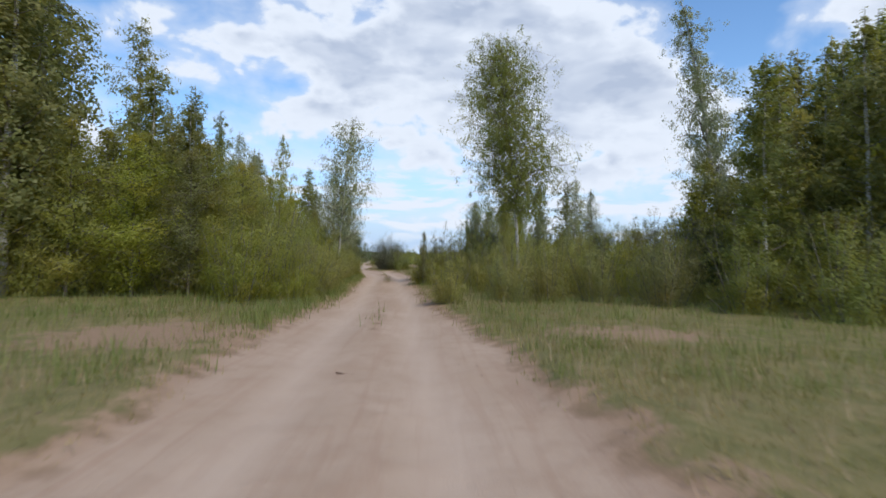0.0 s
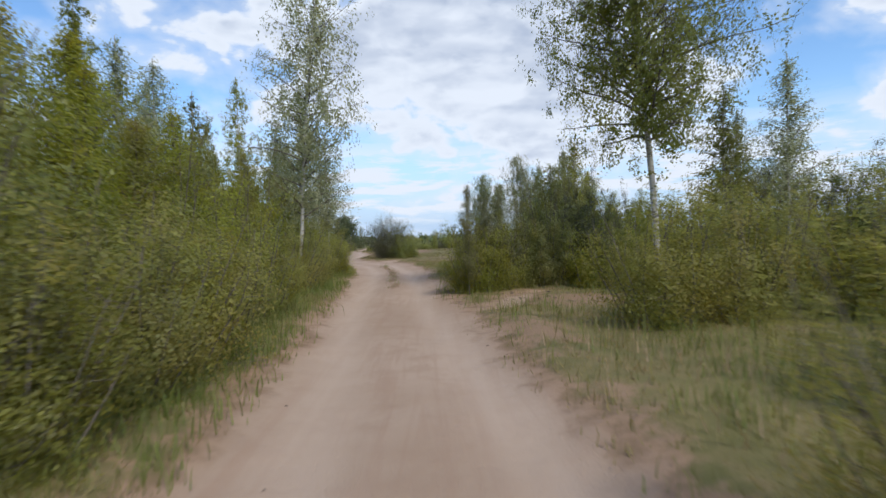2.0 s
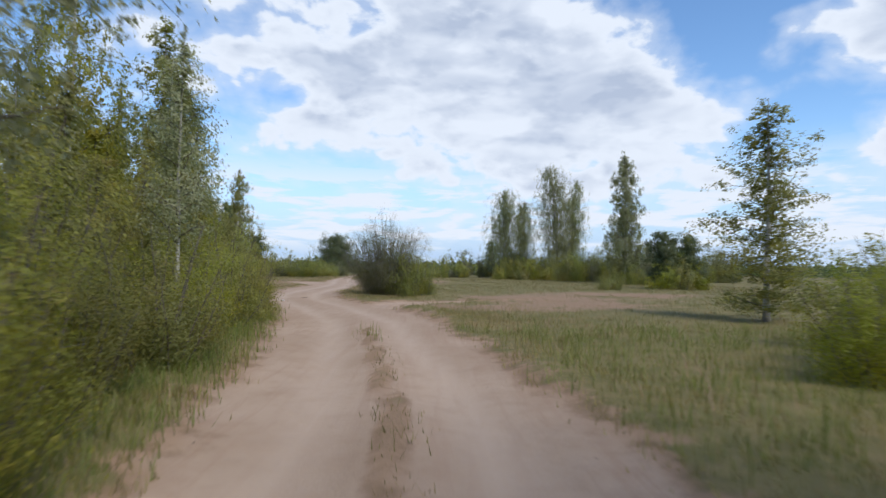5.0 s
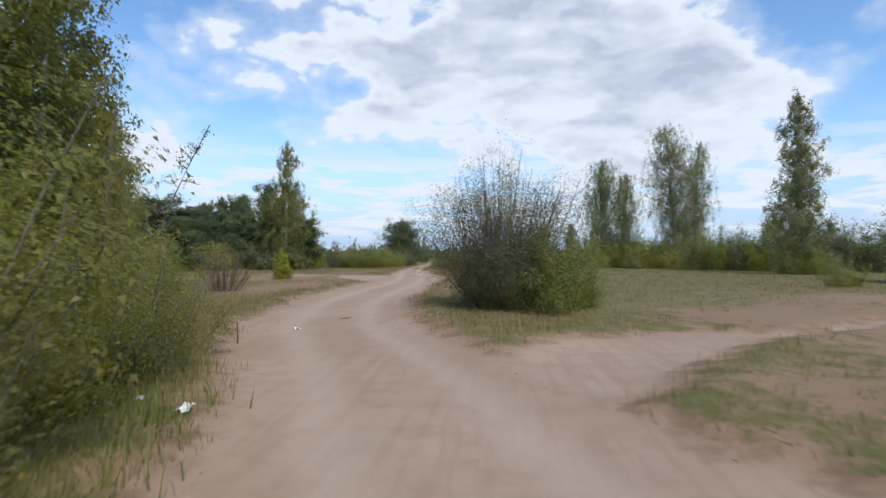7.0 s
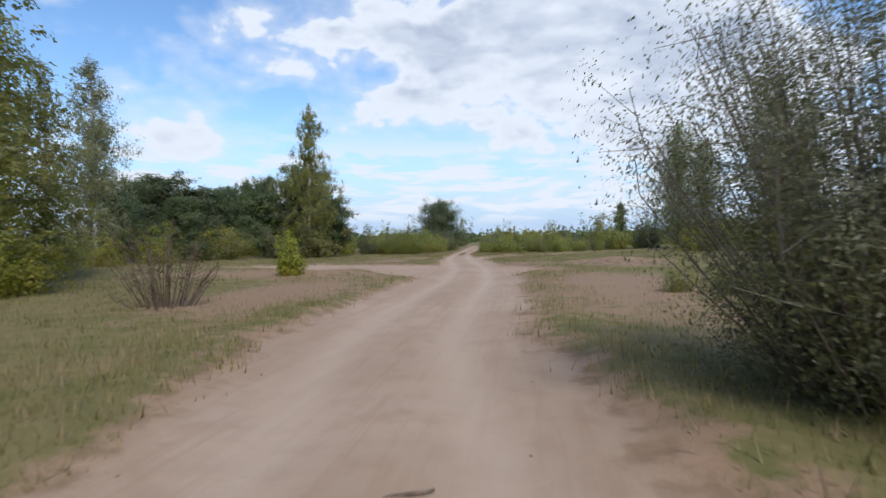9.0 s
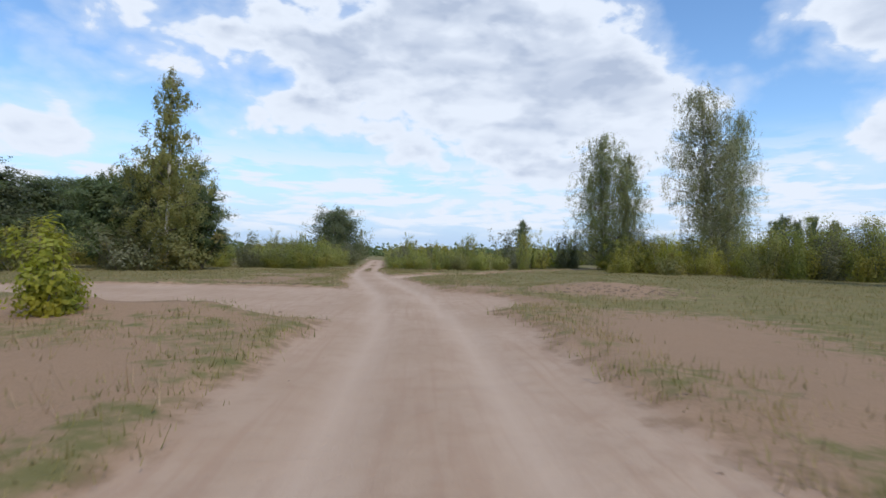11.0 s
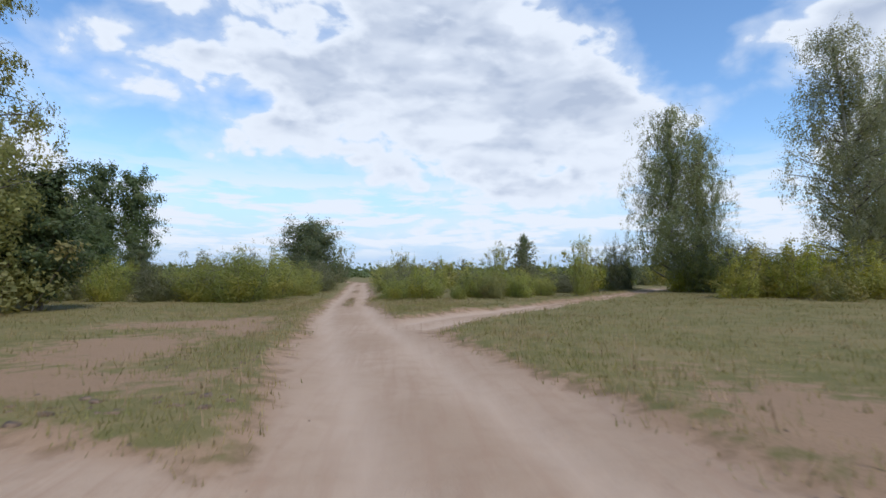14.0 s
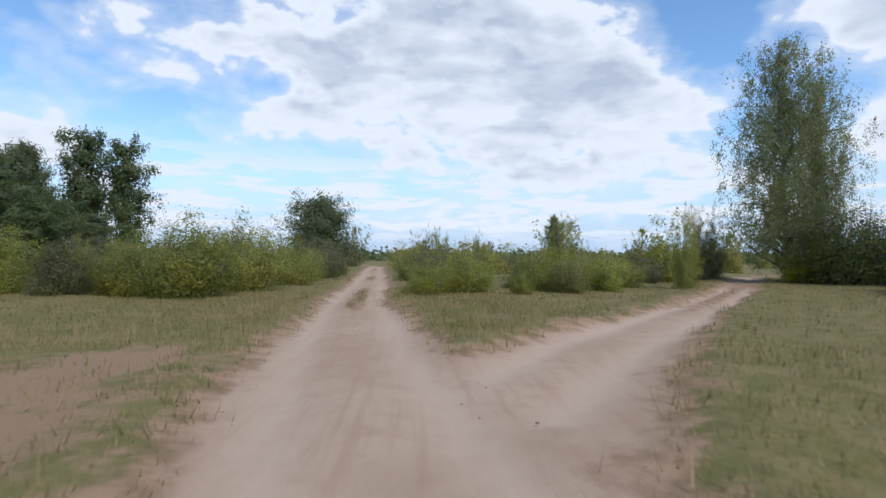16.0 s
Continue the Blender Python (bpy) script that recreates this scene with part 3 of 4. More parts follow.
SAPLINGS = [kind(tree("young_birch", 41 + i, 5, 1.05, 0.04, leaf, GREY_BARK, 18000, 0.05, "spire", 48, 0.03, droop=0.2, clump=0.15, rise=1.0), 5,
                 "yellow-green young birch with leaves down to the ground", "young tree", "young growth beside the track") for i, leaf in enumerate((YOUNG_LEAF, BIRCH_LEAF, YOUNG_LEAF))]
SHRUBS = [kind(bush("shrub", 51 + i, 3, 1.25, leaf, GREY_BARK, 16500, 0.05, 22, 0.95, 0.0, 0.16), 3,
               "dense green leafy shrub at the edge of the track", "shrub", "shrubs beside the track") for i, leaf in enumerate((YOUNG_LEAF, SHRUB_LEAF, YOUNG_LEAF, SHRUB_LEAF))]
THICKET = [kind(bush("thicket_shrub", 151 + i, 3, 1.35, leaf, GREY_BARK, 4600, 0.105, 14, 0.95, 0.0, 0.17, twigs=False), 3,
                "green shrub in the thicket behind the verge", "shrub", "shrubs of the thicket") for i, leaf in enumerate((YOUNG_LEAF, SHRUB_LEAF, YOUNG_LEAF))]
THIN_BIRCH = [kind(tree("young_birch", 161 + i, 5, 1.05, 0.04, leaf, GREY_BARK, 5400, 0.10, "spire", 34, 0.03, droop=0.2, clump=0.17, rise=1.0, twigs=False), 5,
                   "green young birch standing in the thicket", "young tree", "young birches of the thicket") for i, leaf in enumerate((YOUNG_LEAF, BIRCH_LEAF))]
AIRY = [kind(bush("tall_shrub", 61 + i, 4.6, 1.5, leaf, GREY_BARK, 24000, 0.066, 30, 0.85, 0.03, 0.12), 4.6,
             "tall airy shrub with upright leafy shoots", "shrub", "tall shrubs beside the track") for i, leaf in enumerate((SHRUB_LEAF, WILLOW_LEAF))]
FAR_SHRUBS = [kind(bush("willow_shrub", 71 + i, 3, 1.7, leaf, GREY_BARK, 2800, 0.16, 12, 1.0, 0.0, 0.17, twigs=False), 3,
                   "rounded grey-green willow shrub in the meadow", "shrub", "shrubs of the meadow") for i, leaf in enumerate((SHRUB_LEAF, WILLOW_LEAF, YOUNG_LEAF))]
NEAR_SHRUBS = [kind(bush("willow_shrub", 171 + i, 3, 1.6, leaf, GREY_BARK, 13000, 0.092, 30, 0.95, 0.0, 0.19, 0.55, twigs=False), 3,
                    "grey-green willow shrub with upright shoots", "shrub", "shrubs of the meadow") for i, leaf in enumerate((SHRUB_LEAF, WILLOW_LEAF, SHRUB_LEAF))]
DARK_TREES = [kind(tree("aspen_tree", 81 + i, 10, 2.6, 0.06, DARK_LEAF, GREY_BARK, 17000, 0.22, "egg", 48, 0.12, droop=0.1, clump=0.17, rise=1.3, twigs=False), 10,
                   "dark green broad-leaved tree at the meadow's edge", "tree", "dark trees of the meadow's edge") for i in range(3)]

# ---------------------------------------------------------------- the wooded stretch, beside the track
rng = np.random.default_rng(77)


def clear_of_track(x, y, gap):
    xs, ys = np.array([x]), np.array([y])
    return min(off_track(xs, ys, TRACK)[0][0], off_track(xs, ys, FORK)[0][0], off_track(xs, ys, SIDE)[0][0], off_track(xs, ys, SPUR)[0][0] if x > -6 else 9) > gap


def plant_left_wood():
    # leafy hem right beside the sand, young trees close behind it, then the wood
    for gap0, gap1, y, last, step, low, high, young, back in ((1.0, 1.4, 16.4, 53.4, 1.3, 1.5, 2.3, 0.15, False), (1.9, 2.7, 16.8, 54.0, 1.4, 2.8, 4.3, 0.6, False),
                                                              (3.0, 4.2, 17.0, 55.0, 1.8, 4.2, 6.6, 0.85, True), (4.8, 6.0, 18.5, 56.0, 3.0, 5.4, 7.8, 1.0, True)):
        while y < last:
            x = track_x(y) - track_half(y) - rng.uniform(gap0, gap1)
            tall = rng.uniform(low, high) * (0.62 if back and 25 < y < 42 else 1.25 if 1.5 < gap0 < 2.5 and y < 27 else 0.75 if back and y < 27 else 1.0)
            if rng.uniform() < young:
                put(THIN_BIRCH[rng.integers(2)] if back else SAPLINGS[rng.integers(3)], x, y, tall * 0.8, rng.uniform(0, 360), rng.uniform(0.9, 1.2))
            else:
                put(THICKET[rng.integers(3)] if back else SHRUBS[rng.integers(4)], x, y, min(tall, 3.4), rng.uniform(0, 360), rng.uniform(0.9, 1.15))
            y += step * rng.uniform(0.75, 1.25)
    for y0 in (43.0, 46.0, 49.0, 52.0):
        y = y0 + rng.uniform(-1.1, 1.1)
        x = track_x(y) - track_half(y) - 8.0 - rng.uniform(-1.2, 1.2)
        put(BIRCHES[rng.integers(4)], x, y, rng.uniform(7.2, 9.8), rng.uniform(0, 360), rng.uniform(0.9, 1.2))
    # tall birches far back: their narrow tops stand free against the sky
    for x, y, tall, m, fat in ((-21.0, 49.0, 13.3, 1, 0.9), (-13.2, 49.0, 12.4, 2, 0.8), (-12.4, 23.2, 11.4, 0, 1.1), (-10.6, 24.3, 8.9, 3, 1.15), (-12.7, 26.5, 8.7, 1, 1.1),
                               (-11.6, 30.0, 9.3, 0, 1.0), (-23.5, 51.0, 13.8, 0, 1.0), (-25.5, 47.0, 13.0, 3, 1.0), (-12.6, 54.2, 8.6, 1, 1.15), (-11.4, 52.6, 8.0, 3, 1.15), (-15.2, 55.0, 9.2, 0, 1.15),
                               (-16.5, 52.0, 11.0, 3, 1.0), (-19.5, 54.0, 11.5, 2, 1.0)):
        put(BIRCHES[m], x, y, tall, rng.uniform(0, 360), fat)
    # back of the clearing
    for x, y, tall in ((-8.2, 18.6, 6.6), (-10.2, 19.8, 8.2), (-12.8, 18.2, 12.8), (-14.4, 19.4, 13.2), (-13.4, 16.4, 12.6), (-15.2, 20.5, 12.6), (-11.6, 15.0, 11.2), (-13.0, 13.4, 12.0), (-15.0, 15.6, 13), (-15.5, 11.0, 11.5), (-16.4, 17.8, 13), (-17.2, 13.4, 12)):
        put(BIRCHES[rng.integers(4)], x, y, tall, rng.uniform(0, 360), 1.45)
    for x, y, tall, m in ((-3.7, 15.0, 1.7, 0), (-3.7, 16.4, 1.9, 2), (-3.9, 17.9, 2.0, 0), (-4.1, 19.5, 2.0, 2), (-4.3, 21.2, 1.8, 1), (-4.9, 14.4, 2.4, 2), (-5.6, 15.6, 3.0, 0), (-4.9, 16.2, 2.8, 2), (-5.0, 18.6, 2.9, 0)):
        put(SHRUBS[m], x, y, tall, rng.uniform(0, 360), 1.05)
    # yellow-green young trees, close set, behind the hem
    for x, y, tall in ((-6.0, 17.4, 4.2), (-7.4, 16.8, 4.6), (-8.8, 16.2, 4.8), (-10.2, 15.4, 5.0), (-6.4, 19.2, 4.6), (-7.8, 19.0, 5.2), (-9.4, 18.2, 5.4), (-6.2, 21.2, 4.4), (-7.6, 21.6, 5.0), (-9.0, 21.0, 5.4), (-6.4, 23.2, 3.6), (-8.0, 23.8, 4.2)):
        put(SAPLINGS[rng.integers(3)], x, y, tall, rng.uniform(0, 360), rng.uniform(1.25, 1.5))
    for x, y in ((-5.2, 17.6), (-6.8, 18.0), (-8.4, 17.6), (-9.8, 17.2), (-11.0, 15.4), (-12.4, 13.6), (-13.4, 11.6), (-14.4, 9.4), (-15.2, 7.2)):
        put(SHRUBS[rng.integers(4)], x, y, rng.uniform(2.4, 3.4), rng.uniform(0, 360), 1.15)


plant_left_wood()
# dense young growth closing the clearings on both sides
for k in range(13):
    x, y = -7.4 - 1.05 * k, 19.4 + rng.uniform(-1.4, 1.4)
    put((SAPLINGS if k % 2 else THIN_BIRCH)[k % 2], x, y, rng.uniform(3.6, 6.2), rng.uniform(0, 360), rng.uniform(1.2, 1.5))
for k in range(12):
    x, y = 10.2 + 0.75 * k, 21.6 - 0.75 * k + rng.uniform(-1.2, 1.2)
    put(THIN_BIRCH[k % 2], x, y, rng.uniform(3.4, 6.0), rng.uniform(0, 360), rng.uniform(1.3, 1.6))
put(kind(tree("birch_tree", 131, 8.6, 1.5, 0.22, PALE_LEAF, BIRCH_BARK, 14000, 0.08, "egg", 48, 0.055, lean=(0.55, 0.3), droop=0.6, clump=0.13, weep=0.5), 8.6,
         "thin birch with white trunk and sparse hanging leaves", "birch"), -4.75, 28.3)
put(SPARSE, -5.9, 33.6, 7.2, 100, 1.25)
put(SPARSE, -5.2, 35.4, 5.8, 220, 1.2)
for x, y, tall, m in ((-5.7, 32.5, 2.9, 0), (-5.3, 34.3, 2.7, 2), (-4.9, 35.0, 2.1, 0), (-6.4, 33.8, 3.0, 1)):
    put(SHRUBS[m], x, y, tall, 60 * m + 20, 0.9)
put(BIRCHES[0], -11.4, 50.4, 9.6, 10, 1.3)
put(BIRCHES[3], -10.2, 48.6, 7.6, 80, 1.3)
put(BIRCHES[3], 7.4, 28.6, 5.7, 150, 1.55)
put(SPARSE, -6.6, 41.5, 5.2, 160, 1.1)
put(SPARSE, -13.7, 39.0, 10.2, 250, 1.1)
put(SPARSE, -18.3, 47.0, 11.9, 80, 1.1)
put(SPARSE, -14.2, 45.0, 7.8, 190, 1.2)
put(SPARSE, -8.8, 27.0, 6.6, 300, 1.1)



def plant_right_side():
    for x, y, tall, m in ((0.55, 14.9, 1.7, 0), (2.5, 16.6, 2.2, 1), (3.9, 17.2, 2.6, 2), (5.3, 16.8, 2.7, 3), (6.8, 15.4, 2.7, 1), (8.2, 13.6, 2.8, 3), (9.4, 11.8, 3.0, 1),
                          (10.8, 10.4, 3.0, 3), (12.0, 8.2, 3.0, 1), (2.0, 20.8, 2.4, 0), (3.2, 21.2, 2.6, 2), (5.3, 20.8, 2.7, 0), (7.6, 19.8, 2.7, 2), (4.2, 21.8, 2.5, 1), (6.4, 20.8, 2.6, 3), (8.8, 18.6, 3.0, 1), (10.6, 16.4, 3.2, 3),
                          (0.1, 27.1, 2.4, 0), (0.0, 28.2, 1.6, 2), (-0.25, 26.9, 1.4, 0), (0.8, 27.6, 2.3, 2), (1.7, 28.2, 2.6, 1), (2.7, 28.6, 2.5, 3), (0.9, 34.6, 1.3, 2), (1.9, 34.4, 1.5, 1), (2.8, 35.0, 1.7, 2), (4.4, 25.4, 2.0, 0), (5.7, 25.5, 2.3, 2), (3.6, 26.4, 1.9, 2), (6.9, 25.2, 2.8, 0), (5.2, 27.3, 2.8, 2), (6.6, 27.2, 2.8, 3), (8.0, 27.4, 2.6, 1), (10.0, 26.0, 2.8, 3), (2.7, 38.6, 1.9, 2),
                          (3.9, 39.2, 2.1, 1), (5.2, 40.0, 2.2, 3), (7.2, 41.2, 2.4, 1), (9.4, 42.0, 2.6, 3), (12.0, 24.0, 3.4, 1)):
        put(SHRUBS[m], x, y, tall, rng.uniform(0, 360), rng.uniform(0.9, 1.1))
    for x, y, tall, m in ((2.9, 31.4, 3.4, 0), (3.2, 33.2, 4.1, 1), (3.9, 32.6, 4.2, 0), (4.8, 31.6, 3.2, 0), (5.5, 30.6, 3.2, 0), (0.7, 27.9, 3.2, 1), (2.1, 28.2, 3.7, 0), (3.3, 28.4, 3.5, 1), (5.9, 36.2, 4.5, 0), (7.4, 37.0, 3.8, 1), (8.9, 37.6, 3.6, 1), (8.6, 35.2, 3.4, 0), (9.6, 31.2, 4.0, 1)):
        put(AIRY[m], x, y, tall, rng.uniform(0, 360), 0.85)
    # tall shrubs behind the large birch, and young birches among them
    for x, y, tall, m in ((7.2, 27.6, 3.7, 0), (8.6, 27.8, 3.9, 1), (9.8, 27.2, 3.8, 0), (11.2, 27.0, 4.0, 1), (12.4, 26.0, 4.2, 0), (13.6, 25.0, 4.4, 1), (10.4, 24.4, 3.6, 1), (12.0, 22.6, 4.2, 0), (13.4, 20.8, 4.6, 1), (9.2, 22.4, 3.4, 0),
                          (11.0, 20.2, 4.2, 1), (14.6, 18.2, 4.6, 0), (11.8, 17.6, 4.4, 1)):
        put(AIRY[m], x, y, tall, rng.uniform(0, 360), 1.2)
    put(SPARSE, 6.9, 25.2, 5.3, 70, 1.0)
    put(SAPLINGS[1], -0.25, 26.4, 2.7, 10, 0.7)
    put(SPARSE, 9.6, 31.6, 5.6, 130, 1.1)
    put(BIRCHES[0], 6.4, 46.2, 5.9, 30, 1.9)
    for x, y, tall in ((9.0, 14.2, 7.0), (10.4, 15.6, 7.6), (12.0, 17.2, 8.4), (11.2, 13.4, 8.0), (13.0, 15.2, 8.8), (12.4, 11.8, 8.4), (14.2, 13.2, 9.4), (14.6, 16.8, 9.6)):
        put(BIRCHES[rng.integers(4)], x, y, tall, rng.uniform(0, 360), 1.35)
    # low tangle between and behind
    done = 0
    while done < 48:
        x, y = rng.uniform(2.0, 14), rng.uniform(17.6, 43)
        if clear_of_track(x, y, 2.3) and (x - 0.9) ** 2 + (y - 25.2) ** 2 > 6 and not (x < 4.5 and 33 < y) and not (x < 5.5 and y < 26.5):
            put(THICKET[rng.integers(3)], x, y, rng.uniform(1.5, 2.4), rng.uniform(0, 360), rng.uniform(1.0, 1.35))
            done += 1
    for x, y, tall in ((5.1, 36.2, 5.3), (6.4, 38.6, 4.4)):
        put(SAPLINGS[rng.integers(3)], x, y, tall, rng.uniform(0, 360), 1.1)
    for x, y, tall in ((14.0, 18.0, 9.0), (15.6, 20.6, 10.4), (16.6, 17.2, 10), (15.4, 24.4, 11), (17.8, 22.0, 11), (13.4, 14.4, 8.4), (15.4, 13.2, 9.5), (17.5, 27.0, 9.5), (13.6, 20.6, 9.0), (12.4, 16.6, 7.6)):
        put(BIRCHES[rng.integers(4)], x, y, tall, rng.uniform(0, 360), 1.5)


plant_right_side()
put(kind(tree("birch_tree", 91, 12.3, 2.6, 0.29, BIRCH_LEAF, BIRCH_BARK, 66000, 0.08, "egg", 120, 0.085, lean=(-1.2, 0.2), droop=0.6, clump=0.13, weep=0.5), 12.3,
         "large birch with a white trunk and a broad crown", "birch"), 4.5, 26.5)
put(kind(tree("birch_tree", 92, 12.6, 1.9, 0.22, PALE_LEAF, BIRCH_BARK, 26000, 0.08, "spire", 56, 0.12, lean=(-1.9, 0.0), droop=0.7, clump=0.14, weep=0.6), 12.6,
         "tall birch leaning over the shrubs", "birch"), 12.5, 22.2)

# ---------------------------------------------------------------- the bend and the open ground
put(kind(bush("willow_bush", 101, 3.9, 2.15, WILLOW_LEAF, PALE_BARK, 120000, 0.043, 170, 0.95, 0.0, 0.12, 0.42, 0.014, 0.03, foot=0.3, skirt=4, fade=0.35), 3.75,
         "large round willow bush with many grey stems", "bush"), -4.45, 58.7)
put(SHRUBS[1], -3.35, 57.9, 2.9, 60, 1.0)
put(SHRUBS[3], -2.5, 58.9, 2.0, 200, 1.1)
put(kind(tree("young_birch", 110, 3.6, 0.34, 0.35, PALE_LEAF, GREY_BARK, 420, 0.05, "egg", 14, 0.011, lean=(1.35, 0.1), droop=0.1, clump=0.1), 3.5,
         "thin arching birch shoot with few leaves", "young tree"), -10.9, 54.0)
put(kind(bush("bare_bush", 102, 1.85, 1.1, WILLOW_LEAF, RED_BARK, 700, 0.055, 70, 0.9, 0.45, 0.10, 0.4, 0.013, 0.05), 1.85,
         "low bush of bare red-brown stems in the grass", "bush"), -14.4, 64.0)
put(kind(bush("sapling_bush", 103, 1.75, 0.62, YOUNG_LEAF, GREY_BARK, 3600, 0.10, 12, 0.8, 0.0, 0.16), 1.75,
         "small bright green leafy sapling in the sand", "sapling"), -15.2, 71.6)
for x, y, tall, m in ((-3.8, 67.2, 0.9, 1), (-3.0, 66.4, 1.0, 3), (-2.4, 68.4, 0.8, 1), (9.8, 69.2, 1.3, 1), (11.0, 70.2, 1.5, 3)):
    put(SHRUBS[m], x, y, tall, rng.uniform(0, 360), 1.2)
put(kind(tree("birch_tree", 104, 13.3, 3.0, 0.07, BIRCH_LEAF, BIRCH_BARK, 34000, 0.13, "spire", 44, 0.17, droop=0.6, clump=0.15, weep=1.3), 13.3,
         "tall birch with a white trunk above bushes", "birch"), -25.4, 98.2)
put(kind(tree("birch_tree", 105, 13.0, 2.6, 0.12, FIELD_LEAF, BIRCH_BARK, 24000, 0.13, "spire", 60, 0.15, droop=0.5, clump=0.2, weep=0.9), 13.0,
         "tall slender birch at the meadow's edge", "birch"), -33.4, 83.8)
put(BIRCHES[0], -25.6, 69.0, 12.2, 30, 1.6)
put(BIRCHES[1], -21.5, 66.0, 10.5, 80, 2.0)
put(BIRCHES[3], -24.0, 64.5, 11.5, 200, 1.6)
put(BIRCHES[2], -28.0, 72.5, 11.0, 70, 1.3)
put(BIRCHES[1], -24.6, 71.6, 8.0, 250, 1.5)
for x, y, tall in ((14.8, 71.2, 2.2), (16.4, 71.4, 2.5), (18.0, 72.0, 2.3), (16.8, 73.0, 3.0), (-20.6, 64.8, 2.8), (-22.0, 64.0, 3.2), (-20.8, 66.6, 2.6), (-23.2, 63.4, 3.0), (-24.8, 67.0, 3.2), (-24.0, 68.0, 3.0), (-26.2, 70.4, 3.2), (-22.6, 66.6, 2.6), (-27.6, 71.4, 3.4), (-32.0, 83.0, 2.8), (-34.6, 85.0, 3.2), (-30.6, 86.0, 3.0), (-29.5, 77.5, 2.4)):
    put(THICKET[rng.integers(3)], x, y, tall, rng.uniform(0, 360), 1.2)
put(kind(tree("birch_tree", 106, 13.8, 2.6, 0.05, FIELD_LEAF, BIRCH_BARK, 40000, 0.13, "spire", 64, 0.15, droop=0.5, clump=0.17, weep=1.0), 13.8,
         "slender birch standing alone in the field", "birch"), 17.9, 87.0)
for x, y, tall, m in ((16.6, 86.2, 2.4, 1), (18.2, 85.6, 2.8, 3), (19.6, 86.4, 2.2, 1)):
    put(SHRUBS[m], x, y, tall, 70 * m, 1.2)
BROAD = (kind(tree("birch_tree", 107, 13.8, 3.6, 0.05, FIELD_LEAF, BIRCH_BARK, 52000, 0.13, "dome", 84, 0.2, droop=0.65, lean=(-0.5, 0), clump=0.17, rise=0.6, weep=1.2), 13.8,
         "broad pale birch above the shrubs", "birch"))
TALL = (kind(tree("birch_tree", 108, 16.2, 3.4, 0.06, FIELD_LEAF, BIRCH_BARK, 56000, 0.125, "egg", 84, 0.22, droop=0.65, lean=(-1.2, 0), clump=0.17, rise=0.7, weep=1.6), 16.2,
         "tall birch with hanging branches", "birch"))
put(BROAD, 10.4, 118.0, 14.2, 0, 0.85)
put(BROAD, 13.2, 119.6, 12.8, 140, 0.72)
put(TALL, 16.2, 108.0, 16.2, 0, 0.9)
put(TALL, 18.4, 108.8, 14.2, 150, 0.7)
put(kind(tree("oak_tree", 109, 8.0, 4.6, 0.04, DARK_LEAF, GREY_BARK, 34000, 0.23, "dome", 100, 0.3, droop=0.0, rise=0.25, clump=0.2), 8.0,
         "round dark green oak on the skyline", "oak"), -22.4, 153.0)

for x, y, tall, fat, m in ((-27.6, 100.0, 8.0, 1.1, 0), (-29.8, 98.6, 7.0, 1.1, 1), (-23.6, 99.4, 6.2, 1.1, 2), (-40, 100, 9.4, 1.2, 1), (-43.5, 103, 9.0, 1.2, 2), (-49, 108, 10.2, 1.3, 0),
                           (-53, 112, 9.8, 1.3, 1), (-36.5, 99, 7.6, 1.2, 2), (-46, 116, 9.6, 1.3, 0), (-31.5, 90, 5.6, 1.2, 0), (-36, 88, 6.4, 1.2, 1), (-52.5, 158, 20.5, 0.7, 0), (-47.6, 158, 19.4, 0.62, 1),
                           (-58, 156, 16, 0.7, 2), (-63, 152, 15, 0.7, 1), (-44, 126, 9.0, 1.0, 2), (-47.5, 127, 10.4, 0.8, 1), (-51, 128, 11.5, 0.8, 0), (-41, 122, 6.8, 1.1, 0), (-46, 118, 7.5, 1.1, 1), (-50, 121, 9.0, 1.0, 2), (-38, 117, 5.0, 1.2, 2), (-34, 121, 6.4, 0.9, 0), (-32, 119, 5.2, 1.0, 1), (-30, 121, 4.4, 1.1, 2), (-55, 150, 16.5, 0.7, 0), (-52.6, 146, 14.5, 0.65, 1), (-60, 152, 16, 0.6, 1), (-56.5, 150, 15, 0.6, 2), (-46, 138, 9.5, 1.3, 1), (-50, 140, 11, 1.2, 2), (-55, 142, 11, 1.2, 0), (-60, 144, 12, 1.2, 1), (-42, 136, 7.5, 1.3, 0), (15.4, 72.2, 5.2, 1.0, 0), (17.8, 73.2, 5.0, 1.0, 1), (36, 128, 7.6, 0.5, 0), (38.5, 130, 8.6, 0.45, 1), (41, 131, 7.8, 0.5, 2), (44, 132, 8.8, 0.45, 0), (47, 132, 8.0, 0.5, 1)):
    put(DARK_TREES[m], x, y, tall * 0.78, rng.uniform(0, 360), fat * 1.35)


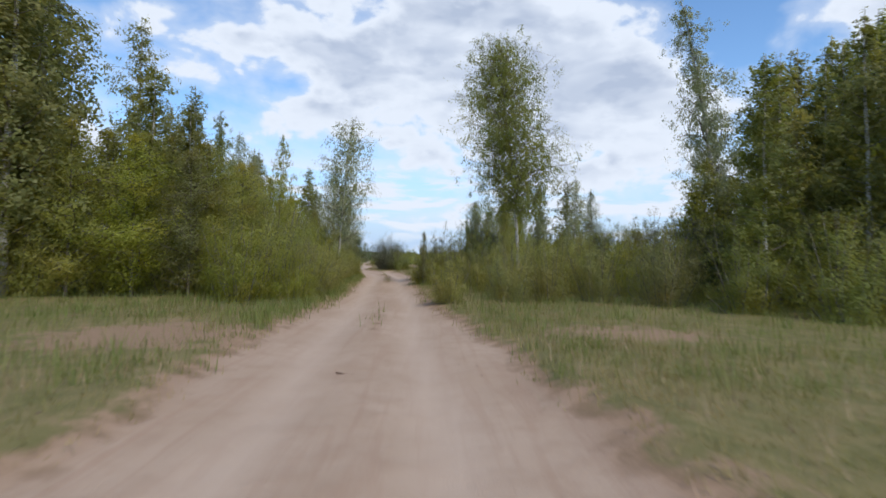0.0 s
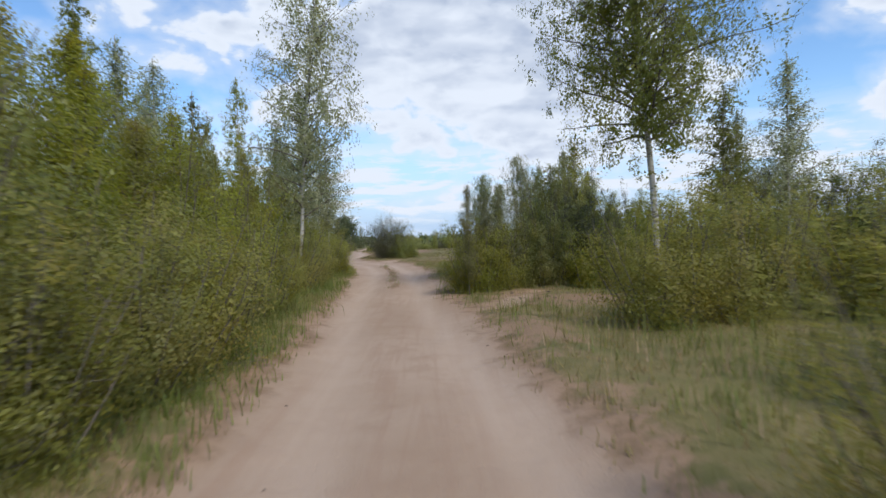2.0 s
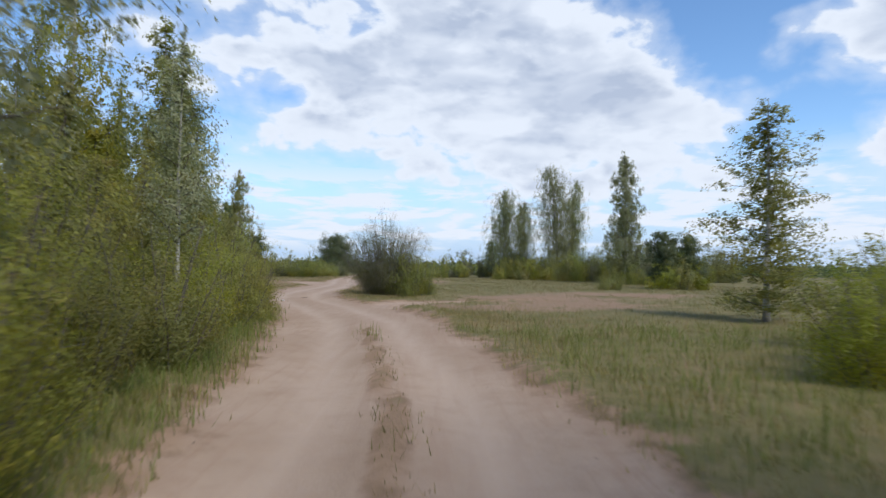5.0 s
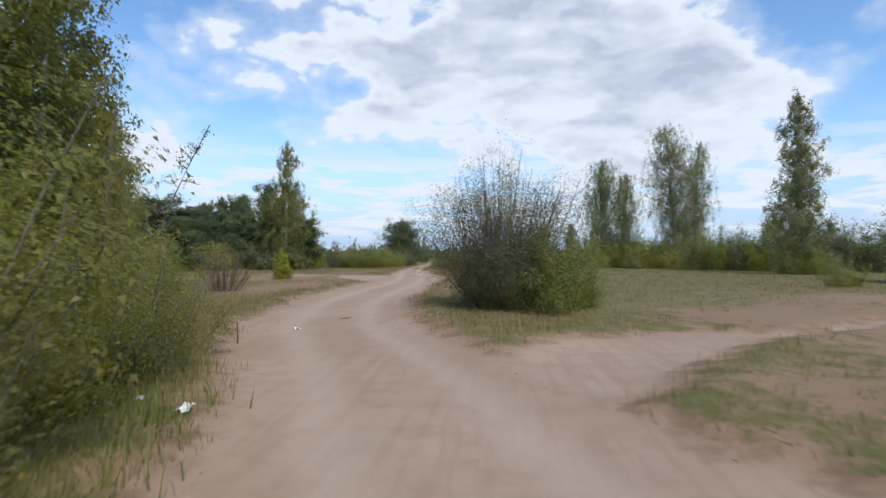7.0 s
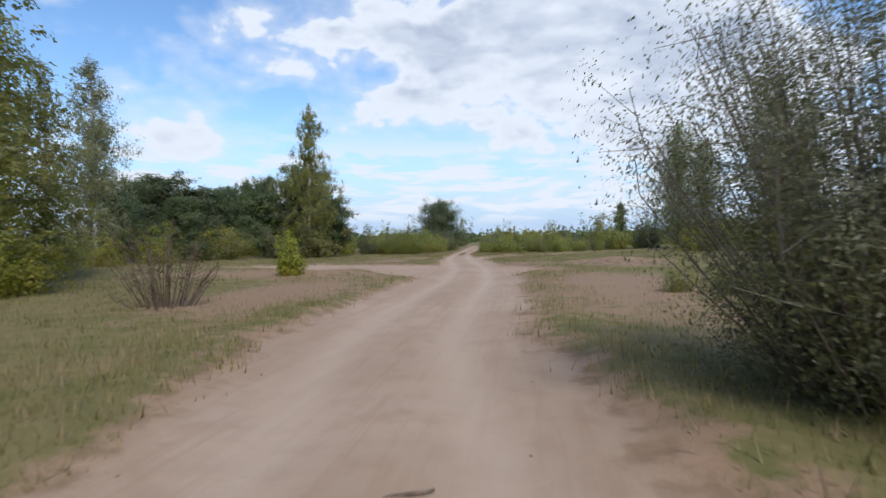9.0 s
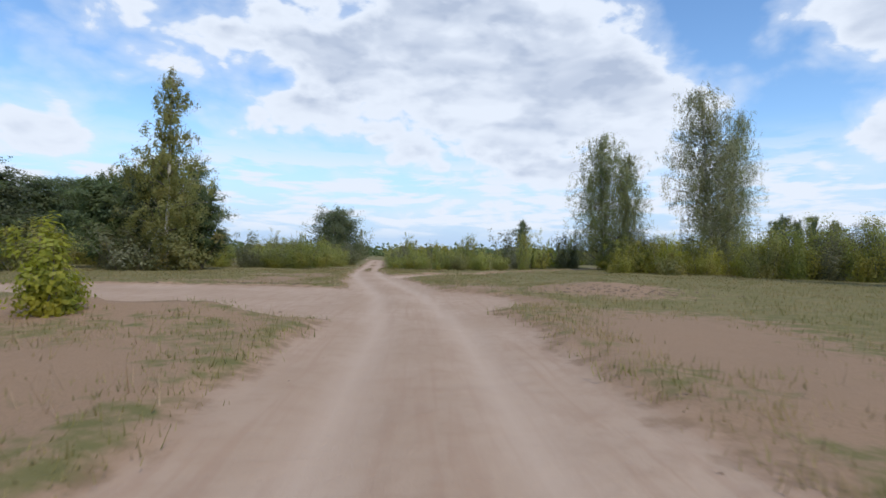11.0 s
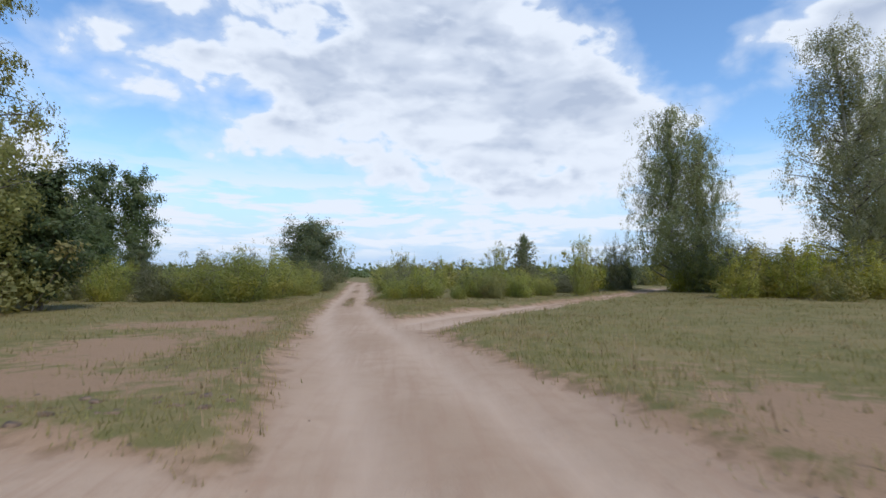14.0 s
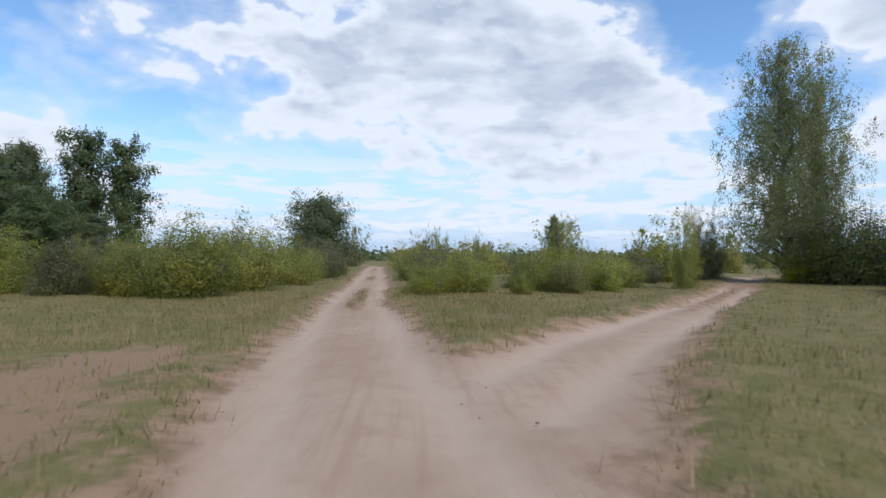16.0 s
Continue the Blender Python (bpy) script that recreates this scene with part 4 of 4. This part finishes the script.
def plant_meadow():
    # shrubs along both sides of the far track
    for x, y, tall in ((-18.2, 105.0, 3.0), (-20.3, 105.6, 3.2), (-22.6, 106, 3.3), (-25, 106.6, 3.0), (-27.6, 107.4, 2.9), (-30.5, 108, 2.9), (-17.4, 108.6, 3.0), (-16.8, 113, 2.7), (-16.9, 118, 2.7), (-10.9, 106, 2.2),
                       (-10.2, 109.4, 2.7), (-9.3, 107.6, 2.8), (-7.6, 106.4, 2.0), (-5.6, 107.4, 2.3), (-3.6, 109.6, 2.6), (-1.4, 112.4, 2.9), (0.9, 115.6, 3.2), (-6.6, 110.6, 2.3), (-8.6, 114, 2.5), (-11.2, 118, 2.6),
                       (3.6, 119.6, 3.4), (-34, 107, 3.0), (-37, 109, 3.1)):
        put(NEAR_SHRUBS[rng.integers(3)], x, y, tall * rng.uniform(0.6, 1.0) * (0.75 if -9.5 < x < 3 else 1.0), rng.uniform(0, 360), rng.uniform(0.95, 1.35))
    # the thicket closes up behind the first bushes
    for x0, x1, y0, y1, k in ((-46, -17.4, 106.5, 116, 22), (-9.0, 3.5, 108.5, 121, 16), (-19, -15.6, 120, 132, 4)):
        for _ in range(k):
            x, y = rng.uniform(x0, x1), rng.uniform(y0, y1)
            if clear_of_track(x, y, 1.7):
                put(NEAR_SHRUBS[rng.integers(3)], x, y, rng.uniform(1.2, 2.9) * (0.72 if x > -9.5 else 1.0), rng.uniform(0, 360), rng.uniform(0.9, 1.5))
    for k in range(14):
        x = 9.0 + 2.2 * k + rng.uniform(-0.6, 0.6)
        y = 119 - 0.6 * (x - 9) + rng.uniform(-2.0, 2.0)
        if clear_of_track(x, y, 1.6):
            put(NEAR_SHRUBS[rng.integers(3)], x, y, rng.uniform(3.6, 5.4), rng.uniform(0, 360), rng.uniform(0.75, 1.05))
    for _ in range(80):
        x, y = rng.uniform(-62, 62), rng.uniform(118, 178)
        if clear_of_track(x, y, 2.2):
            put(FAR_SHRUBS[rng.integers(3)], x, y, rng.uniform(1.9, 3.3), rng.uniform(0, 360), rng.uniform(1.4, 2.2))
    for _ in range(34):
        x, y = rng.uniform(10, 46), rng.uniform(96, 120)
        if clear_of_track(x, y, 3.0) and y > 97 + 0.2 * abs(x - 18):
            put(FAR_SHRUBS[(0, 2, 2)[rng.integers(3)]], x, y, rng.uniform(2.2, 3.6), rng.uniform(0, 360), rng.uniform(1.0, 1.5))
    for _ in range(22):
        x, y = rng.uniform(-60, -24), rng.uniform(90, 112)
        put(FAR_SHRUBS[rng.integers(3)], x, y, rng.uniform(2.2, 3.4), rng.uniform(0, 360), rng.uniform(1.1, 1.5))
    # scattered young trees on the skyline
    for x, y, tall in ((5.6, 148, 6.4), (20.0, 140, 5.0), (33, 126, 4.6), (-28, 176, 6.0), (-11, 186, 6.4), (3.2, 118, 4.2), (-36, 150, 5.2)):
        put(FAR_SHRUBS[rng.integers(3)], x, y, tall, rng.uniform(0, 360), rng.uniform(0.6, 0.85))
    for _ in range(16):
        put(FAR_SHRUBS[rng.integers(3)], rng.uniform(-44, 52), rng.uniform(165, 215), rng.uniform(4.0, 7.5), rng.uniform(0, 360), rng.uniform(0.55, 0.9))
    for x, y, tall in ((15, 98.5, 4.2), (16.6, 97.6, 4.6), (18.2, 97.0, 4.3), (19.8, 96.0, 4.8), (21.6, 95.4, 4.4), (23.4, 94.4, 4.8), (25.4, 93.6, 4.6), (27.5, 92.6, 4.8)):
        put(NEAR_SHRUBS[rng.integers(3)], x, y, tall, rng.uniform(0, 360), rng.uniform(0.8, 1.0))
    # spindly shoots stand out of the scrub
    for _ in range(26):
        x, y = rng.uniform(-40, 30), rng.uniform(108, 140)
        if clear_of_track(x, y, 1.4):
            put(AIRY[rng.integers(2)], x, y, rng.uniform(2.4, 3.8), rng.uniform(0, 360), rng.uniform(0.45, 0.8))
    put(DARK_TREES[1], 17.7, 197, 9.6, 40, 0.8)
    # yellow-green thicket below the broad birches
    for x, y, tall in ((7.6, 106.4, 3.0), (9.2, 107.8, 3.5), (10.6, 105.6, 3.3), (12.2, 107.0, 3.7), (13.6, 104.8, 3.3), (15.2, 106.2, 3.5), (17.0, 104.4, 3.1), (18.8, 106.0, 3.3), (10.2, 116.8, 3.0), (12.6, 117.8, 3.2)):
        put(THICKET[(0, 2)[rng.integers(2)]], x, y, tall, rng.uniform(0, 360), rng.uniform(0.95, 1.2))
    put(AIRY[0], 0.3, 110.4, 4.2, 100, 0.55)
    for x, y, tall in ((6.8, 121, 4.6), (8.6, 123, 5.2), (-4.4, 113, 3.9)):
        put(AIRY[rng.integers(2)], x, y, tall, rng.uniform(0, 360), 0.8)


plant_meadow()


def far_woods():
    """The low wooded skyline, far beyond the meadow."""
    r = np.random.default_rng(9)
    green = Shape()
    ang = r.uniform(-1.9, 1.9, 2600)
    dist = r.uniform(230, 620, 2600)
    tall = r.uniform(2.5, 5.0, 2600) * (0.8 + dist / 500)
    for a, d, h in zip(ang, dist, tall):
        k = 26
        c = np.array([math.sin(a) * d - 6, math.cos(a) * d + 60, 0])
        p = r.normal(size=(k, 3)) * (h * 0.45, h * 0.45, h * 0.26) + c + np.array([0, 0, h * 0.5])
        p[:, 2] = np.clip(p[:, 2], 0.1, None)
        green.leaves(r, p, h * 0.34, 0.8, 0.0)
    tagged(new("far_woods", green.mesh("far_woods", DARK_LEAF)), "low dark woods along the skyline", "woods", kind="stuff")


far_woods()

# ---------------------------------------------------------------- grass


def build_grass():
    r = np.random.default_rng(3)
    # beside the track
    n = 42000
    y = r.uniform(1.5, 108, n)
    side = r.choice([-1, 1], n)
    x = track_x(y) + side * (track_half(y) - 0.3 + np.abs(r.normal(size=n)) * 2.8)
    tall = 0.04 + 0.09 * r.uniform(0, 1, n) + 0.08 * np.clip(ripple(x * 0.7, y * 0.7), 0, 1)
    grass_patch("grass", r, x, y, tall, 8, 0.005, GRASS, "short uneven grass beside the track")
    n = 56000
    x, y = scatter(r, n, -40, 26, 42, 126)
    tall = 0.06 + 0.11 * r.uniform(0, 1, n) + 0.06 * np.clip(ripple(x * 0.5, y * 0.5), 0, 1)
    grass_patch("meadow_grass", r, x, y, tall, 6, 0.008, GRASS, "pale meadow grass")
    n = 13000
    x, y = scatter(r, n, -16, 12, 5, 44)
    tall = 0.16 + 0.22 * r.uniform(0, 1, n)
    ye = r.uniform(8, 52, 4200)
    xe = track_x(ye) - track_half(ye) - np.abs(r.normal(size=4200)) * 0.8
    x, y, tall = np.concatenate([x, xe]), np.concatenate([y, ye]), np.concatenate([tall, 0.08 + 0.2 * r.uniform(0, 1, 4200)])
    grass_patch("tall_grass", r, x, y, tall, 7, 0.0045, GREEN_GRASS, "tall green grass under the shrubs", True)
    # low turf along the middle of the track
    y = np.concatenate([r.uniform(27, 46, 700), 12.2 + r.normal(size=70) * 0.5, 8.3 + r.normal(size=50) * 0.3, r.uniform(100, 118, 500)])
    x = track_x(y) + 0.12 * ripple(y * 0 + 5, y * 0.9) + r.normal(size=len(y)) * 0.07
    grass_patch("track_grass", r, x, y, 0.03 + 0.06 * r.uniform(0, 1, len(y)), 8, 0.005, GRASS, "low tufts along the middle of the track")
    n = 5200
    y = r.uniform(2, 108, n)
    x = track_x(y) + r.choice([-1, 1], n) * (track_half(y) + np.abs(r.normal(size=n)) * 2.6)
    tall = 0.10 + 0.22 * r.uniform(0, 1, n)
    grass_patch("dry_grass", r, x, y, tall, 4, 0.005, DRY, "dry brown stalks among the grass")


build_grass()

# ---------------------------------------------------------------- small things on the ground


def lump(r, size):
    """Corners and faces of a rough clod."""
    v = np.array([(-1, -1, -0.5), (1, -1, -0.5), (1, 1, -0.5), (-1, 1, -0.5), (-0.7, -0.7, 0.5), (0.7, -0.7, 0.6), (0.6, 0.7, 0.4), (-0.7, 0.6, 0.6)], float)
    v += r.normal(size=v.shape) * 0.22
    q = np.array([(0, 1, 5, 4), (1, 2, 6, 5), (2, 3, 7, 6), (3, 0, 4, 7), (4, 5, 6, 7)])
    a = r.uniform(0, 6.283)
    turn = np.array([[math.cos(a), -math.sin(a), 0], [math.sin(a), math.cos(a), 0], [0, 0, 1]])
    return v * (size * np.array([1.0, 0.7, 0.6])) @ turn.T, q


def build_clods():
    r = np.random.default_rng(21)
    shape = Shape()
    spots = []
    for _ in range(420):          # along the worn edges of the track
        y = r.uniform(3, 100)
        x = track_x(y) + r.choice([-1, 1]) * (track_half(y) + r.normal() * 0.35)
        spots.append((x, y, r.uniform(0.006, 0.017)))
    for x0, y0, rx, ry, k, big in ((-2.6, 79.8, 1.7, 0.7, 320, 0.06), (-17.5, 74.6, 3.0, 0.4, 150, 0.05), (-14.6, 84.3, 2.4, 0.35, 90, 0.08), (0.9, 25.4, 1.0, 0.9, 60, 0.06), (-13.2, 87.0, 0.5, 0.8, 40, 0.035),
                                   (-0.6, 7.4, 0.25, 0.6, 14, 0.035), (-12.4, 97.2, 0.18, 1.6, 22, 0.03)):
        for _ in range(k):
            x, y = x0 + r.normal() * rx, y0 + r.normal() * ry
            if off_track(np.array([x]), np.array([y]), TRACK)[0][0] > 0.1:
                spots.append((x, y, r.uniform(0.25, 1.0) * big))
    for x, y, s in spots:
        v, q = lump(r, s)
        shape.quads(v + np.array([x, y, height_at(x, y) - s * 0.05]), q)
    tagged(new("soil_clods", shape.mesh("soil_clods", SOIL)), "crumbled brown clods along the worn edges", "soil", kind="stuff")


build_clods()


def scrap(x, y, size, turn):
    """A crumpled white scrap lying in the sand."""
    r = np.random.default_rng(int(abs(x * 100)))
    g = np.linspace(-1, 1, 6)
    gx, gy = np.meshgrid(g, g)
    z = 0.22 * r.normal(size=gx.shape)
    v = np.stack([gx * (1 + 0.1 * r.normal(size=gx.shape)), gy * 0.6 * (1 + 0.1 * r.normal(size=gx.shape)), z + 0.25], -1).reshape(-1, 3) * size
    i = (np.arange(5)[:, None] * 6 + np.arange(5)[None]).ravel()
    me = mesh_from("litter", v, [np.stack([i, i + 1, i + 7, i + 6], -1)], PAPER)
    ob = tagged(new("litter", me), "crumpled white scrap lying at the track's edge", "litter", "litter beside the track")
    ob.matrix_basis = pose(x, y, height_at(x, y) + 0.01, 0, 0, turn)
    return ob


scrap(-8.5, 55.5, 0.065, 20)
scrap(-7.26, 49.5, 0.075, 75)
scrap(-7.74, 49.62, 0.05, 140)


def stick(x, y, length, tilt, turn, label):
    """A short dark broken stick with a knee."""
    r = np.random.default_rng(int(abs(y * 10)))
    s = Shape()
    s.tube(bend(r, (0, 0, -0.02), (math.sin(tilt), 0, math.cos(tilt)), length, 6, 0.12), np.linspace(0.016, 0.009, 7), 6)
    ob = tagged(new("stick", s.mesh("stick", RED_BARK, True)), label, "stick")
    ob.matrix_basis = pose(x, y, height_at(x, y), 0, 0, turn)
    return ob


stick(-8.66, 53.3, 0.36, 0.1, 40, "dark broken stick standing in the verge")
stick(-8.12, 56.98, 0.3, 1.5, 30, "dark stick lying on the sand")
stick(-0.85, 6.35, 0.22, 1.5, 160, "short dark stick lying on the sand")
